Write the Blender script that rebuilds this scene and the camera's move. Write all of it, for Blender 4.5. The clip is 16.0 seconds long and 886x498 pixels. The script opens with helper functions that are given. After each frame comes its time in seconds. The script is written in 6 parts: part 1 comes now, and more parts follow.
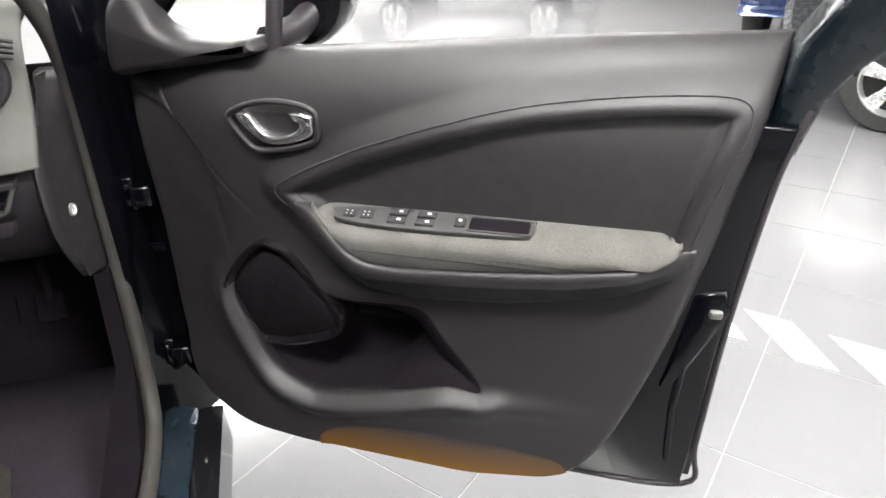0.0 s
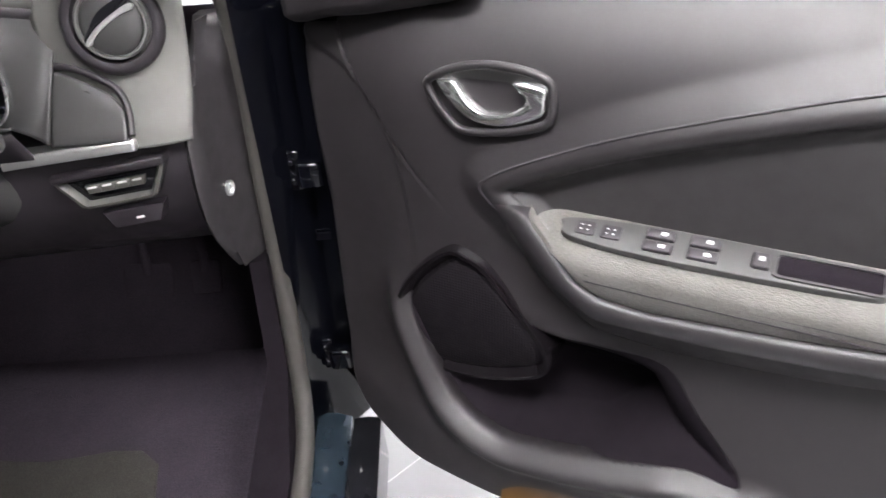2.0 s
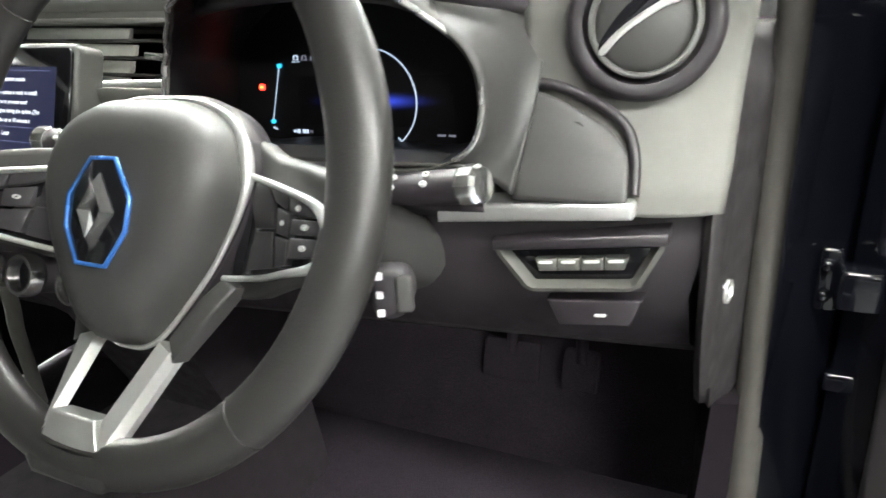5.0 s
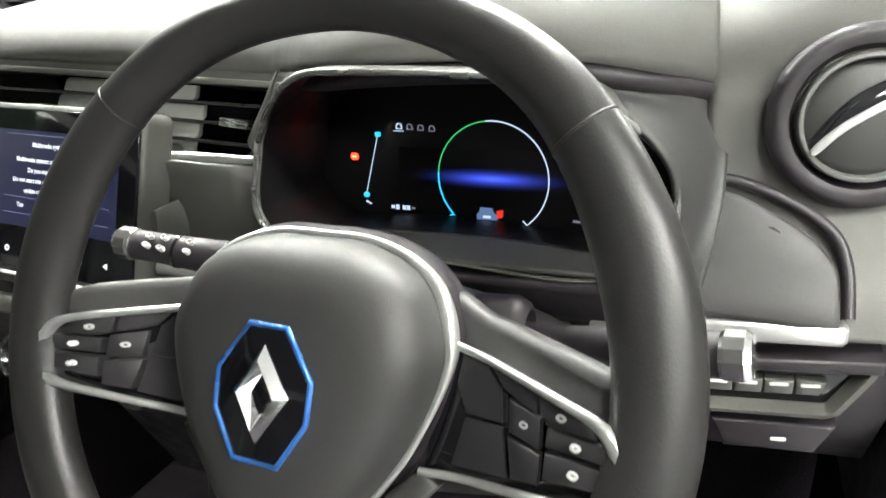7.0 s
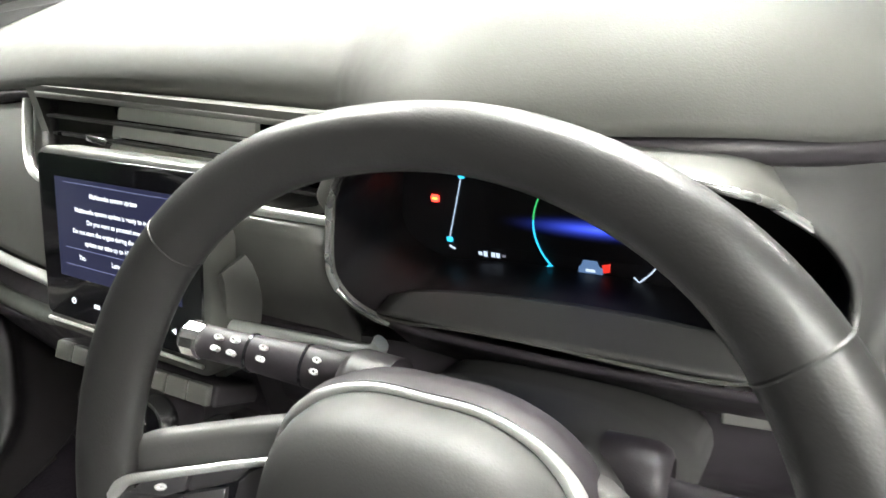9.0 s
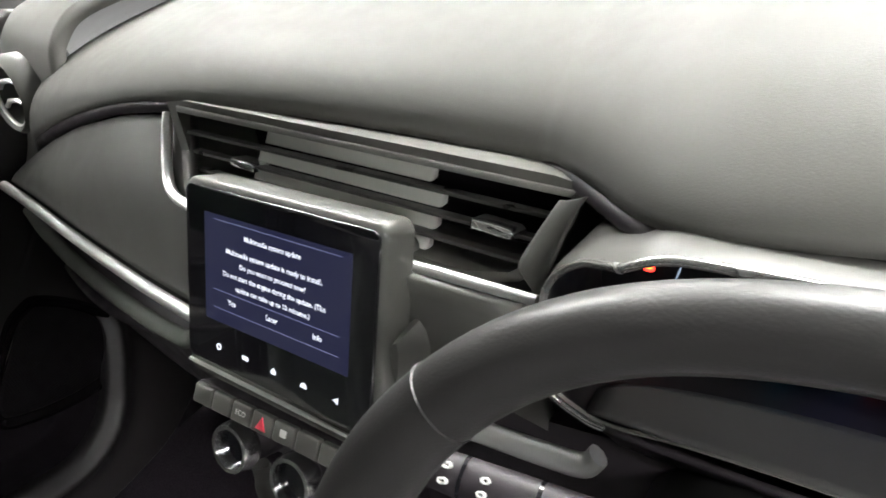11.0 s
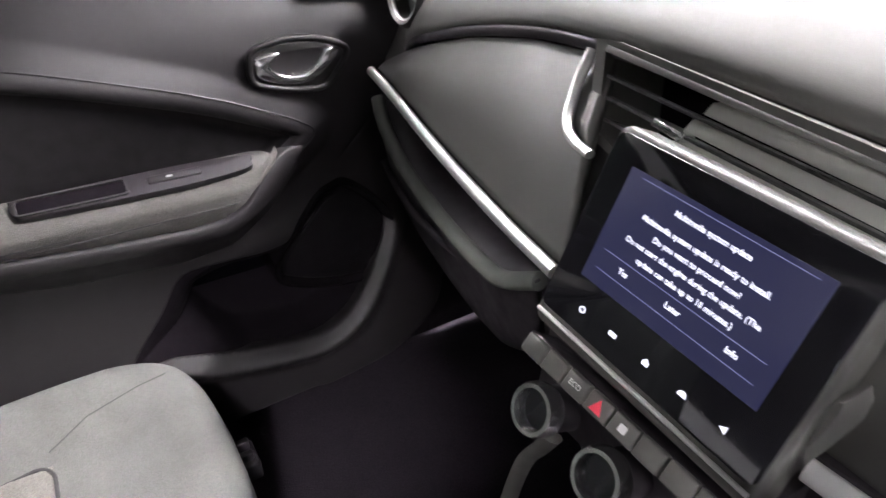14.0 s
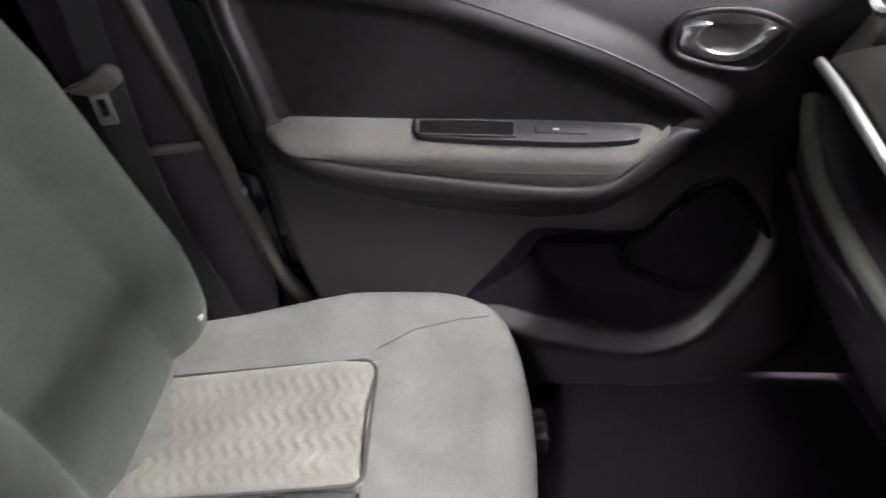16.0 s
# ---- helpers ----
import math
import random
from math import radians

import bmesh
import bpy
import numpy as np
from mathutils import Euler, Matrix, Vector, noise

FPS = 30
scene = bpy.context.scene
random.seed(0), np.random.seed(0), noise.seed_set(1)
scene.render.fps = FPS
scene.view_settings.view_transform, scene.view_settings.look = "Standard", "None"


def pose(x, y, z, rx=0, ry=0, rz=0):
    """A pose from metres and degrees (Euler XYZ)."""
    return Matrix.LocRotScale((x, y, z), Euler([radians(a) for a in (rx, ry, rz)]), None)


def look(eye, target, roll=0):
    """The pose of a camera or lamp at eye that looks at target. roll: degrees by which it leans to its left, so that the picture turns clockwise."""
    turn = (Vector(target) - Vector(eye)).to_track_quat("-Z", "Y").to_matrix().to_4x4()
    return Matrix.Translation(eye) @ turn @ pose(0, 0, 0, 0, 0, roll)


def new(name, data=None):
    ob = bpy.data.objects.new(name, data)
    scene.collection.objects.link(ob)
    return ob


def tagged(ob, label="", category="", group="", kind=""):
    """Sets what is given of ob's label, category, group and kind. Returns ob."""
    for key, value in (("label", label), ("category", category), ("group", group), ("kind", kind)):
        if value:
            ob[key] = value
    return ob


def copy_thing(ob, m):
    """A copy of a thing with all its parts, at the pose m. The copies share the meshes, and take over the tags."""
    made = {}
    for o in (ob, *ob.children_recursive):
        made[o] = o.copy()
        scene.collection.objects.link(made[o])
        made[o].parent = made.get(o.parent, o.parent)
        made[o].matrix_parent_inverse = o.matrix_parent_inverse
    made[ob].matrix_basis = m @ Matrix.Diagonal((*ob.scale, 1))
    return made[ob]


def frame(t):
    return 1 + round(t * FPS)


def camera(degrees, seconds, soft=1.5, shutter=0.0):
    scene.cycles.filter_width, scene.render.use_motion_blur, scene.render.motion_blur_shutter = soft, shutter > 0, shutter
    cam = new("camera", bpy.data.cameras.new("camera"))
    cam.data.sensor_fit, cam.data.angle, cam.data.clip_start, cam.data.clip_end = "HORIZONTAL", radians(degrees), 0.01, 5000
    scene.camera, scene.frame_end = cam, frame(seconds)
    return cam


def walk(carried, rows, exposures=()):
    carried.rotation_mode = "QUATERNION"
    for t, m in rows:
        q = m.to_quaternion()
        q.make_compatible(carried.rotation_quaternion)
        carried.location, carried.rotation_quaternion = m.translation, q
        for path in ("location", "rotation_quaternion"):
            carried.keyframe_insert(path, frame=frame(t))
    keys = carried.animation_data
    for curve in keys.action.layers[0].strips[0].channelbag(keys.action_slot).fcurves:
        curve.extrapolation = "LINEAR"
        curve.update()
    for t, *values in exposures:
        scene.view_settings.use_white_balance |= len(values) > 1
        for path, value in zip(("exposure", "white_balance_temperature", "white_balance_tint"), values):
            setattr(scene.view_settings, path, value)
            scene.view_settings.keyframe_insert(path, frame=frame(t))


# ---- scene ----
cam = camera(68.5, 16.0, shutter=0.4)
PATH = [
    (0, (1.057, -0.804, 1.203), (1.497, 0.92, 0.289), -1.6),
    (0.5, (1.064, -0.774, 1.197), (1.426, 0.959, 0.267), -0.6),
    (1, (1.078, -0.711, 1.175), (1.325, 1.015, 0.195), -3.5),
    (1.5, (1.051, -0.599, 1.157), (1.163, 1.121, 0.143), -4.2),
    (2, (0.988, -0.5, 1.154), (1.003, 1.213, 0.122), -3.6),
    (2.5, (0.938, -0.449, 1.137), (0.841, 1.267, 0.113), -4.0),
    (3, (0.912, -0.389, 1.118), (0.558, 1.321, 0.143), -5.7),
    (3.5, (0.872, -0.349, 1.101), (0.378, 1.362, 0.19), -4.7),
    (4, (0.816, -0.304, 1.09), (0.211, 1.397, 0.23), -2.0),
    (4.5, (0.758, -0.265, 1.073), (0.033, 1.409, 0.251), -1.9),
    (5, (0.713, -0.234, 1.065), (-0.104, 1.404, 0.258), -5.3),
    (5.2, (0.682, -0.235, 1.057), (-0.109, 1.427, 0.275), -3.3),
    (7.3, (0.551, -0.159, 1.143), (-0.185, 1.48, 0.264), -5.1),
    (7.5, (0.55, -0.141, 1.152), (-0.233, 1.432, 0.196), -7.1),
    (8, (0.532, -0.126, 1.161), (-0.297, 1.38, 0.138), -8.6),
    (8.5, (0.515, -0.11, 1.178), (-0.338, 1.378, 0.149), -9.2),
    (8.7, (0.507, -0.104, 1.184), (-0.357, 1.379, 0.158), -9.3),
    (10.8, (0.379, -0.045, 1.214), (-0.66, 1.314, 0.177), -11.1),
    (11, (0.364, -0.049, 1.22), (-0.679, 1.289, 0.162), -10.4),
    (11.5, (0.337, -0.05, 1.216), (-0.754, 1.217, 0.118), -10.5),
    (12, (0.309, -0.06, 1.219), (-0.834, 1.147, 0.108), -9.1),
    (12.5, (0.285, -0.074, 1.212), (-0.933, 1.067, 0.11), -7.3),
    (13, (0.259, -0.091, 1.209), (-1.028, 0.985, 0.119), -4.4),
    (13.5, (0.231, -0.109, 1.202), (-1.108, 0.892, 0.105), -1.5),
    (14, (0.22, -0.129, 1.2), (-1.2, 0.78, 0.125), 0.9),
    (14.5, (0.188, -0.147, 1.185), (-1.306, 0.659, 0.128), 4.8),
    (15, (0.167, -0.171, 1.182), (-1.374, 0.461, 0.076), 5.0),
    (15.5, (0.154, -0.184, 1.168), (-1.467, 0.186, 0.056), 3.7),
    (16, (0.147, -0.172, 1.166), (-1.49, -0.148, 0.018), 1.5),
]
EXPOSURES = [(0, 0.55, 6500, 10), (1.0, 0.85, 6450, 11), (2.0, 0.90, 6350, 14), (2.5, 1.0, 6300, 16), (3.5, 1.15, 6350, 14), (4.2, 1.22, 6500, 9), (5.0, 1.42, 6550, 4), (7.5, 1.2, 6600, 4), (8.0, 1.35, 6600, 4), (8.5, 1.5, 6600, 4),
             (11.0, 0.88, 6500, 8), (12.0, 1.42, 6450, 12), (12.6, 1.68, 6400, 14), (14.0, 1.2, 6350, 18), (15.0, 1.1, 6350, 17), (16.0, 1.15, 6350, 15)]
walk(cam, [(t, look(eye, target, roll)) for t, eye, target, roll in PATH], EXPOSURES)

# ---------------------------------------------------------------- world, lamps
Z0 = -0.08                      # showroom floor
world = bpy.data.worlds.new("world")
scene.world = world
world.use_nodes = True
world.node_tree.nodes["Background"].inputs[0].default_value = (0.9, 0.95, 1.0, 1)
world.node_tree.nodes["Background"].inputs[1].default_value = 0.05


# ---------------------------------------------------------------- materials
def mat(name, base, rough=0.5, metal=0.0, grain=0.0, scale=600.0, var=0.15, vscale=6.0, coat=0.0, rvar=0.1, spec=0.5):
    m = bpy.data.materials.new(name)
    m.use_nodes = True
    nt = m.node_tree
    b = nt.nodes["Principled BSDF"]
    b.inputs["Metallic"].default_value = metal
    b.inputs["Coat Weight"].default_value = coat
    b.inputs["Coat Roughness"].default_value = 0.05
    b.inputs["Specular IOR Level"].default_value = spec
    tc = nt.nodes.new("ShaderNodeTexCoord")
    big = nt.nodes.new("ShaderNodeTexNoise")
    big.inputs["Scale"].default_value = vscale
    big.inputs["Detail"].default_value = 5
    nt.links.new(tc.outputs["Object"], big.inputs["Vector"])
    ramp = nt.nodes.new("ShaderNodeMapRange")
    ramp.inputs[1].default_value, ramp.inputs[2].default_value = 0.3, 0.7
    ramp.inputs[3].default_value, ramp.inputs[4].default_value = 1 - var, 1 + var
    nt.links.new(big.outputs["Fac"], ramp.inputs[0])
    mul = nt.nodes.new("ShaderNodeVectorMath")
    mul.operation = "SCALE"
    mul.inputs[0].default_value = base
    nt.links.new(ramp.outputs[0], mul.inputs["Scale"])
    nt.links.new(mul.outputs[0], b.inputs["Base Color"])
    rr = nt.nodes.new("ShaderNodeMapRange")
    rr.inputs[1].default_value, rr.inputs[2].default_value = 0.3, 0.7
    rr.inputs[3].default_value, rr.inputs[4].default_value = max(rough - rvar, 0.02), min(rough + rvar, 1)
    mid = nt.nodes.new("ShaderNodeTexNoise")
    mid.inputs["Scale"].default_value = vscale * 7
    nt.links.new(tc.outputs["Object"], mid.inputs["Vector"])
    nt.links.new(mid.outputs["Fac"], rr.inputs[0])
    nt.links.new(rr.outputs[0], b.inputs["Roughness"])
    if grain:
        fine = nt.nodes.new("ShaderNodeTexNoise")
        fine.inputs["Scale"].default_value = scale
        fine.inputs["Detail"].default_value = 3
        nt.links.new(tc.outputs["Object"], fine.inputs["Vector"])
        bump = nt.nodes.new("ShaderNodeBump")
        bump.inputs["Strength"].default_value = grain
        bump.inputs["Distance"].default_value = 0.001
        nt.links.new(fine.outputs["Fac"], bump.inputs["Height"])
        nt.links.new(bump.outputs[0], b.inputs["Normal"])
    return m


def glow(name, colour, strength):
    m = bpy.data.materials.new(name)
    m.use_nodes = True
    b = m.node_tree.nodes["Principled BSDF"]
    b.inputs["Base Color"].default_value = (0.01, 0.01, 0.01, 1)
    b.inputs["Emission Color"].default_value = (*colour, 1)
    b.inputs["Emission Strength"].default_value = strength
    return m


def cloth(name, base, weave=900.0, bump=0.5, rough=0.95, sheen=0.15):
    m = mat(name, base, rough, 0, 0, var=0.12, vscale=14, spec=0.15)
    nt = m.node_tree
    b = nt.nodes["Principled BSDF"]
    b.inputs["Sheen Weight"].default_value = sheen
    tc = nt.nodes.new("ShaderNodeTexCoord")
    fine = nt.nodes.new("ShaderNodeTexNoise")
    fine.inputs["Scale"].default_value = weave
    fine.inputs["Detail"].default_value = 2
    nt.links.new(tc.outputs["Object"], fine.inputs["Vector"])
    bm_ = nt.nodes.new("ShaderNodeBump")
    bm_.inputs["Strength"].default_value = bump
    bm_.inputs["Distance"].default_value = 0.002
    nt.links.new(fine.outputs["Fac"], bm_.inputs["Height"])
    nt.links.new(bm_.outputs[0], b.inputs["Normal"])
    src = b.inputs["Base Color"].links[0].from_socket
    mixn = nt.nodes.new("ShaderNodeVectorMath")
    mixn.operation = "SCALE"
    rg = nt.nodes.new("ShaderNodeMapRange")
    rg.inputs[1].default_value, rg.inputs[2].default_value = 0.3, 0.7
    rg.inputs[3].default_value, rg.inputs[4].default_value = 0.7, 1.24
    nt.links.new(fine.outputs["Fac"], rg.inputs[0])
    nt.links.new(src, mixn.inputs[0])
    nt.links.new(rg.outputs[0], mixn.inputs["Scale"])
    nt.links.new(mixn.outputs[0], b.inputs["Base Color"])
    return m


TRIM = mat("charcoal_trim", (0.0160, 0.0138, 0.0155), 0.50, grain=0.12, scale=900, var=0.06, rvar=0.04, spec=0.55)
DARK = mat("black_plastic", (0.0225, 0.0188, 0.0228), 0.48, grain=0.12, scale=900, var=0.08)
SOFT = mat("soft_touch_insert", (0.0200, 0.0180, 0.0195), 0.6, grain=0.25, scale=1200, var=0.08)
GLOSS = mat("gloss_black", (0.008, 0.008, 0.010), 0.08, coat=0.5, rvar=0.03)
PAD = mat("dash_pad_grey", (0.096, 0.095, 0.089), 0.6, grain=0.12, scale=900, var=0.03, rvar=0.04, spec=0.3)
# Pad grey again, lightened because less lamp light reaches the ends
CHKLIT = mat("dash_end_lit_grey", (0.125, 0.123, 0.116), 0.6, grain=0.12, scale=900, var=0.03, rvar=0.04, spec=0.3)
DASH = mat("dash_charcoal", (0.082, 0.081, 0.075), 0.42, grain=0.12, scale=900, var=0.05, rvar=0.04)
LEATHER = mat("rim_leather", (0.026, 0.025, 0.025), 0.38, grain=0.14, scale=900, var=0.04, rvar=0.01)
HUBMAT = mat("hub_plastic", (0.042, 0.041, 0.041), 0.52, grain=0.1, scale=1000, var=0.04, rvar=0.02)
SATIN = mat("satin_silver", (0.74, 0.74, 0.73), 0.30, metal=0.78, var=0.03, rvar=0.02)
VENTM = mat("vent_grey_metal", (0.20, 0.20, 0.195), 0.3, metal=0.5, var=0.05, rvar=0.03)
TRAYM = mat("tray_green_grey", (0.105, 0.112, 0.098), 0.55, grain=0.12, scale=900, var=0.05)
CHROME = mat("chrome", (0.90, 0.90, 0.90), 0.10, metal=0.95, var=0.02, rvar=0.03)
RUBBER = mat("rubber_seal", (0.050, 0.046, 0.042), 0.6, grain=0.2, scale=500)
NAVY = mat("navy_paint", (0.0020, 0.0022, 0.0036), 0.10, coat=0.0, rvar=0.03, spec=0.32)
SILLB = mat("blue_grey_paint", (0.028, 0.042, 0.058), 0.2, metal=0.5, coat=0.6, var=0.03)
END = mat("end_panel_grey", (0.0230, 0.0205, 0.0225), 0.5, grain=0.12, scale=900, var=0.05)
CARPET = cloth("carpet_black", (0.034, 0.027, 0.036), 500, 0.9, sheen=0.0)
MATT = cloth("floor_mat_grey", (0.040, 0.037, 0.033), 450, 0.8, sheen=0.02)
FABRIC = cloth("armrest_fabric", (0.118, 0.113, 0.106), 700, 0.6)
SEATC = cloth("seat_cloth", (0.160, 0.162, 0.152), 900, 0.4)
SEATIN = cloth("seat_insert_cloth", (0.215, 0.208, 0.186), 700, 0.7)
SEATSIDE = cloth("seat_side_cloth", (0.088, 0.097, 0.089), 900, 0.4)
TILE = mat("porcelain_tile", (0.17, 0.17, 0.176), 0.16, var=0.05, vscale=1.3, rvar=0.02)
GROUT = mat("pale_grout", (0.30, 0.30, 0.295), 0.7)
WALLM = mat("white_wall", (0.72, 0.72, 0.71), 0.8, var=0.04)
CEILM = mat("ceiling_white", (0.78, 0.78, 0.77), 0.85, var=0.03)
HEADL = mat("headliner_grey", (0.20, 0.195, 0.19), 0.9, grain=0.3, scale=400)
TYRE = mat("tyre_rubber", (0.018, 0.018, 0.018), 0.75, grain=0.3, scale=120)
MARK = mat("white_ink", (0.60, 0.60, 0.60), 0.5)


# ---------------------------------------------------------------- mesh kit
def spline(pts, n=6, closed=False):
    """Catmull-Rom through the points."""
    p = [Vector(q) for q in pts]
    k, out = len(p), []
    for i in range(k if closed else k - 1):
        a, b, c, d = (p[(i - 1) % k], p[i], p[(i + 1) % k], p[(i + 2) % k]) if closed else (p[max(i - 1, 0)], p[i], p[i + 1], p[min(i + 2, k - 1)])
        for j in range(n):
            t = j / n
            out.append(0.5 * (2 * b + (c - a) * t + (2 * a - 5 * b + 4 * c - d) * t * t + (3 * b - a - 3 * c + d) * t**3))
    return out if closed else out + [p[-1]]


def grid(fn, nu, nv, wrap=False):
    verts = [tuple(fn(i / nu, j / nv)) for i in range(nu + (0 if wrap else 1)) for j in range(nv + 1)]
    w, m = nv + 1, (nu if wrap else nu + 1)
    faces = [(i * w + j, ((i + 1) % m) * w + j, ((i + 1) % m) * w + j + 1, i * w + j + 1) for i in range(nu) for j in range(nv)]
    return verts, faces


def loft(rings, caps=True):
    k = len(rings[0])
    verts = [tuple(v) for r in rings for v in r]
    faces = [(a * k + i, a * k + (i + 1) % k, (a + 1) * k + (i + 1) % k, (a + 1) * k + i) for a in range(len(rings) - 1) for i in range(k)]
    if caps:
        faces += [tuple(range(k))[::-1], tuple(range((len(rings) - 1) * k, len(rings) * k))]
    return verts, faces


def inset(pts, d):
    """A closed plane outline moved inwards by d."""
    k = len(pts)
    area = sum(pts[i][0] * pts[(i + 1) % k][1] - pts[(i + 1) % k][0] * pts[i][1] for i in range(k))
    s, out = (1 if area > 0 else -1), []
    for i in range(k):
        a, b, c = pts[i - 1], pts[i], pts[(i + 1) % k]
        e1, e2 = Vector((b[0] - a[0], b[1] - a[1])), Vector((c[0] - b[0], c[1] - b[1]))
        nn = Vector((-e1.y, e1.x)).normalized() + Vector((-e2.y, e2.x)).normalized()
        nn = nn.normalized() if nn.length > 1e-6 else Vector((-e1.y, e1.x)).normalized()
        out.append((b[0] + s * d * nn.x, b[1] + s * d * nn.y))
    return out


def slab(outline, w0, w1, bev=0.002, at=lambda a, b, c: (a, b, c)):
    """A plate over an outline, from depth w0 to w1, with a rounded front edge."""
    o = [(p[0], p[1]) for p in outline]
    sg = 1 if w1 > w0 else -1
    i1, i2 = inset(o, bev * 0.3), inset(o, bev)
    rings = [[at(a, b, w0) for a, b in o], [at(a, b, w1 - sg * bev) for a, b in o], [at(a, b, w1 - sg * bev * 0.3) for a, b in i1], [at(a, b, w1) for a, b in i2]]
    return loft(rings)


def frame_ring(outer, inner, w0, w1, at=lambda a, b, c: (a, b, c)):
    """A flat rim between two outlines of as many points."""
    rings = [[at(a, b, w0) for a, b in outer], [at(a, b, w1) for a, b in outer], [at(a, b, w1) for a, b in inner], [at(a, b, w0) for a, b in inner]]
    v, f = loft(rings, False)
    k = len(outer)
    return v, f + [(3 * k + i, 3 * k + (i + 1) % k, (i + 1) % k, i) for i in range(k)]


def tube(path, r, n=10, closed=False, caps=True, flat=1.0):
    p = [Vector(q) for q in path]
    k, rings, side = len(p), [], None
    for i in range(k):
        a, b = (p[i - 1], p[(i + 1) % k]) if closed else (p[max(i - 1, 0)], p[min(i + 1, k - 1)])
        t = (b - a).normalized()
        if side is None:
            side = t.orthogonal().normalized()
        side = (side - t * side.dot(t)).normalized()
        up = t.cross(side)
        rad = r[i] if isinstance(r, (list, tuple)) else r
        rings.append([p[i] + side * rad * math.cos(2 * math.pi * j / n) + up * rad * flat * math.sin(2 * math.pi * j / n) for j in range(n)])
    if closed:
        rings.append(rings[0])
        return loft(rings, False)
    return loft(rings, caps)


def lathe(profile, n=32, at=lambda a, b, c: (a, b, c)):
    """Profile of (radius, height) turned round the local w axis."""
    return loft([[at(r * math.cos(2 * math.pi * j / n), r * math.sin(2 * math.pi * j / n), h) for j in range(n)] for r, h in profile])


def join(*gs):
    verts, faces = [], []
    for v, f in gs:
        o = len(verts)
        verts += list(v)
        faces += [tuple(i + o for i in q) for q in f]
    return verts, faces


def rect(u0, v0, u1, v1, r=0.0, n=4):
    """A rectangle outline with rounded corners."""
    if r <= 0:
        return [(u0, v0), (u1, v0), (u1, v1), (u0, v1)]
    out = []
    for cx, cy, a0 in ((u1 - r, v0 + r, -90), (u1 - r, v1 - r, 0), (u0 + r, v1 - r, 90), (u0 + r, v0 + r, 180)):
        out += [(cx + r * math.cos(math.radians(a0 + 90 * j / n)), cy + r * math.sin(math.radians(a0 + 90 * j / n))) for j in range(n + 1)]
    return out


def box(x0, y0, z0, x1, y1, z1, bev=0.004):
    return slab(rect(x0, y0, x1, y1, bev, 2), z0, z1, bev)


def plane_at(o, u, v):
    """A placing of local (a, b, c): c along u x v."""
    o, u = Vector(o), Vector(u).normalized()
    v = Vector(v)
    v = (v - u * v.dot(u)).normalized()
    w = u.cross(v)
    return lambda a, b, c=0.0: tuple(o + u * a + v * b + w * c)


def part(name, geo, material, parent=None, label="", smooth=50, solid=0.0):
    me = bpy.data.meshes.new(name)
    me.from_pydata([tuple(v) for v in geo[0]], [], geo[1])
    bm = bmesh.new()
    bm.from_mesh(me)
    bmesh.ops.remove_doubles(bm, verts=bm.verts, dist=1e-6)
    bmesh.ops.recalc_face_normals(bm, faces=bm.faces)
    bm.to_mesh(me)
    bm.free()
    me.materials.append(material)
    if smooth:
        me.shade_smooth()
        me.set_sharp_from_angle(angle=radians(smooth))
    ob = new(name, me)
    if parent:
        ob.parent = parent
    if label:
        ob["label"] = label
    if solid:
        md = ob.modifiers.new("thick", "SOLIDIFY")
        md.thickness, md.offset = solid, -1
    return ob


def thing(name, label, category, m=None, group=""):
    ob = new(name)
    ob.empty_display_size = 0.05
    if m is not None:
        ob.matrix_world = m
    return tagged(ob, label, category, group)


def words(name, text, size, material, parent, at, label=""):
    """Lettering from the built-in font, laid in the plane that at() gives, from its left foot."""
    cu = bpy.data.curves.new(name, "FONT")
    cu.body, cu.size, cu.extrude, cu.resolution_u, cu.offset = text, size, 0.0, 2, size * 0.018
    tmp = bpy.data.objects.new(name, cu)
    scene.collection.objects.link(tmp)
    bpy.context.view_layer.update()
    me = bpy.data.meshes.new_from_object(tmp)
    bpy.data.objects.remove(tmp)
    xs = [v.co.x for v in me.vertices]
    mid = (min(xs) + max(xs)) / 2
    for v in me.vertices:
        v.co = at(v.co.x - mid, v.co.y, 0.0)
    me.materials.clear()
    me.materials.append(material)
    ob = new(name, me)
    ob.parent = parent
    if label:
        ob["label"] = label
    return ob


def sdf(px, py, poly):
    """Signed distance to a closed outline, negative inside (numpy arrays)."""
    d = np.full(px.shape, 1e9)
    inside = np.zeros(px.shape, bool)
    k = len(poly)
    for i in range(k):
        ax, ay = poly[i][0], poly[i][1]
        bx, by = poly[(i + 1) % k][0], poly[(i + 1) % k][1]
        ex, ey = bx - ax, by - ay
        t = np.clip(((px - ax) * ex + (py - ay) * ey) / (ex * ex + ey * ey + 1e-12), 0, 1)
        d = np.minimum(d, np.hypot(px - ax - t * ex, py - ay - t * ey))
        cross = ((ay > py) != (by > py)) & (px < ex * (py - ay) / (ey + 1e-12) + ax)
        inside ^= cross
    return np.where(inside, -d, d)


def step(x, a, b):
    t = np.clip((x - a) / (b - a), 0, 1)
    return t * t * (3 - 2 * t)


# ---------------------------------------------------------------- showroom
TA = Vector((0.7594, 0.6507, 0))       # the two ways of the tile joints
TB = Vector((0.6507, -0.7594, 0))
PA, PB = 0.53, 0.505                    # tile pitch


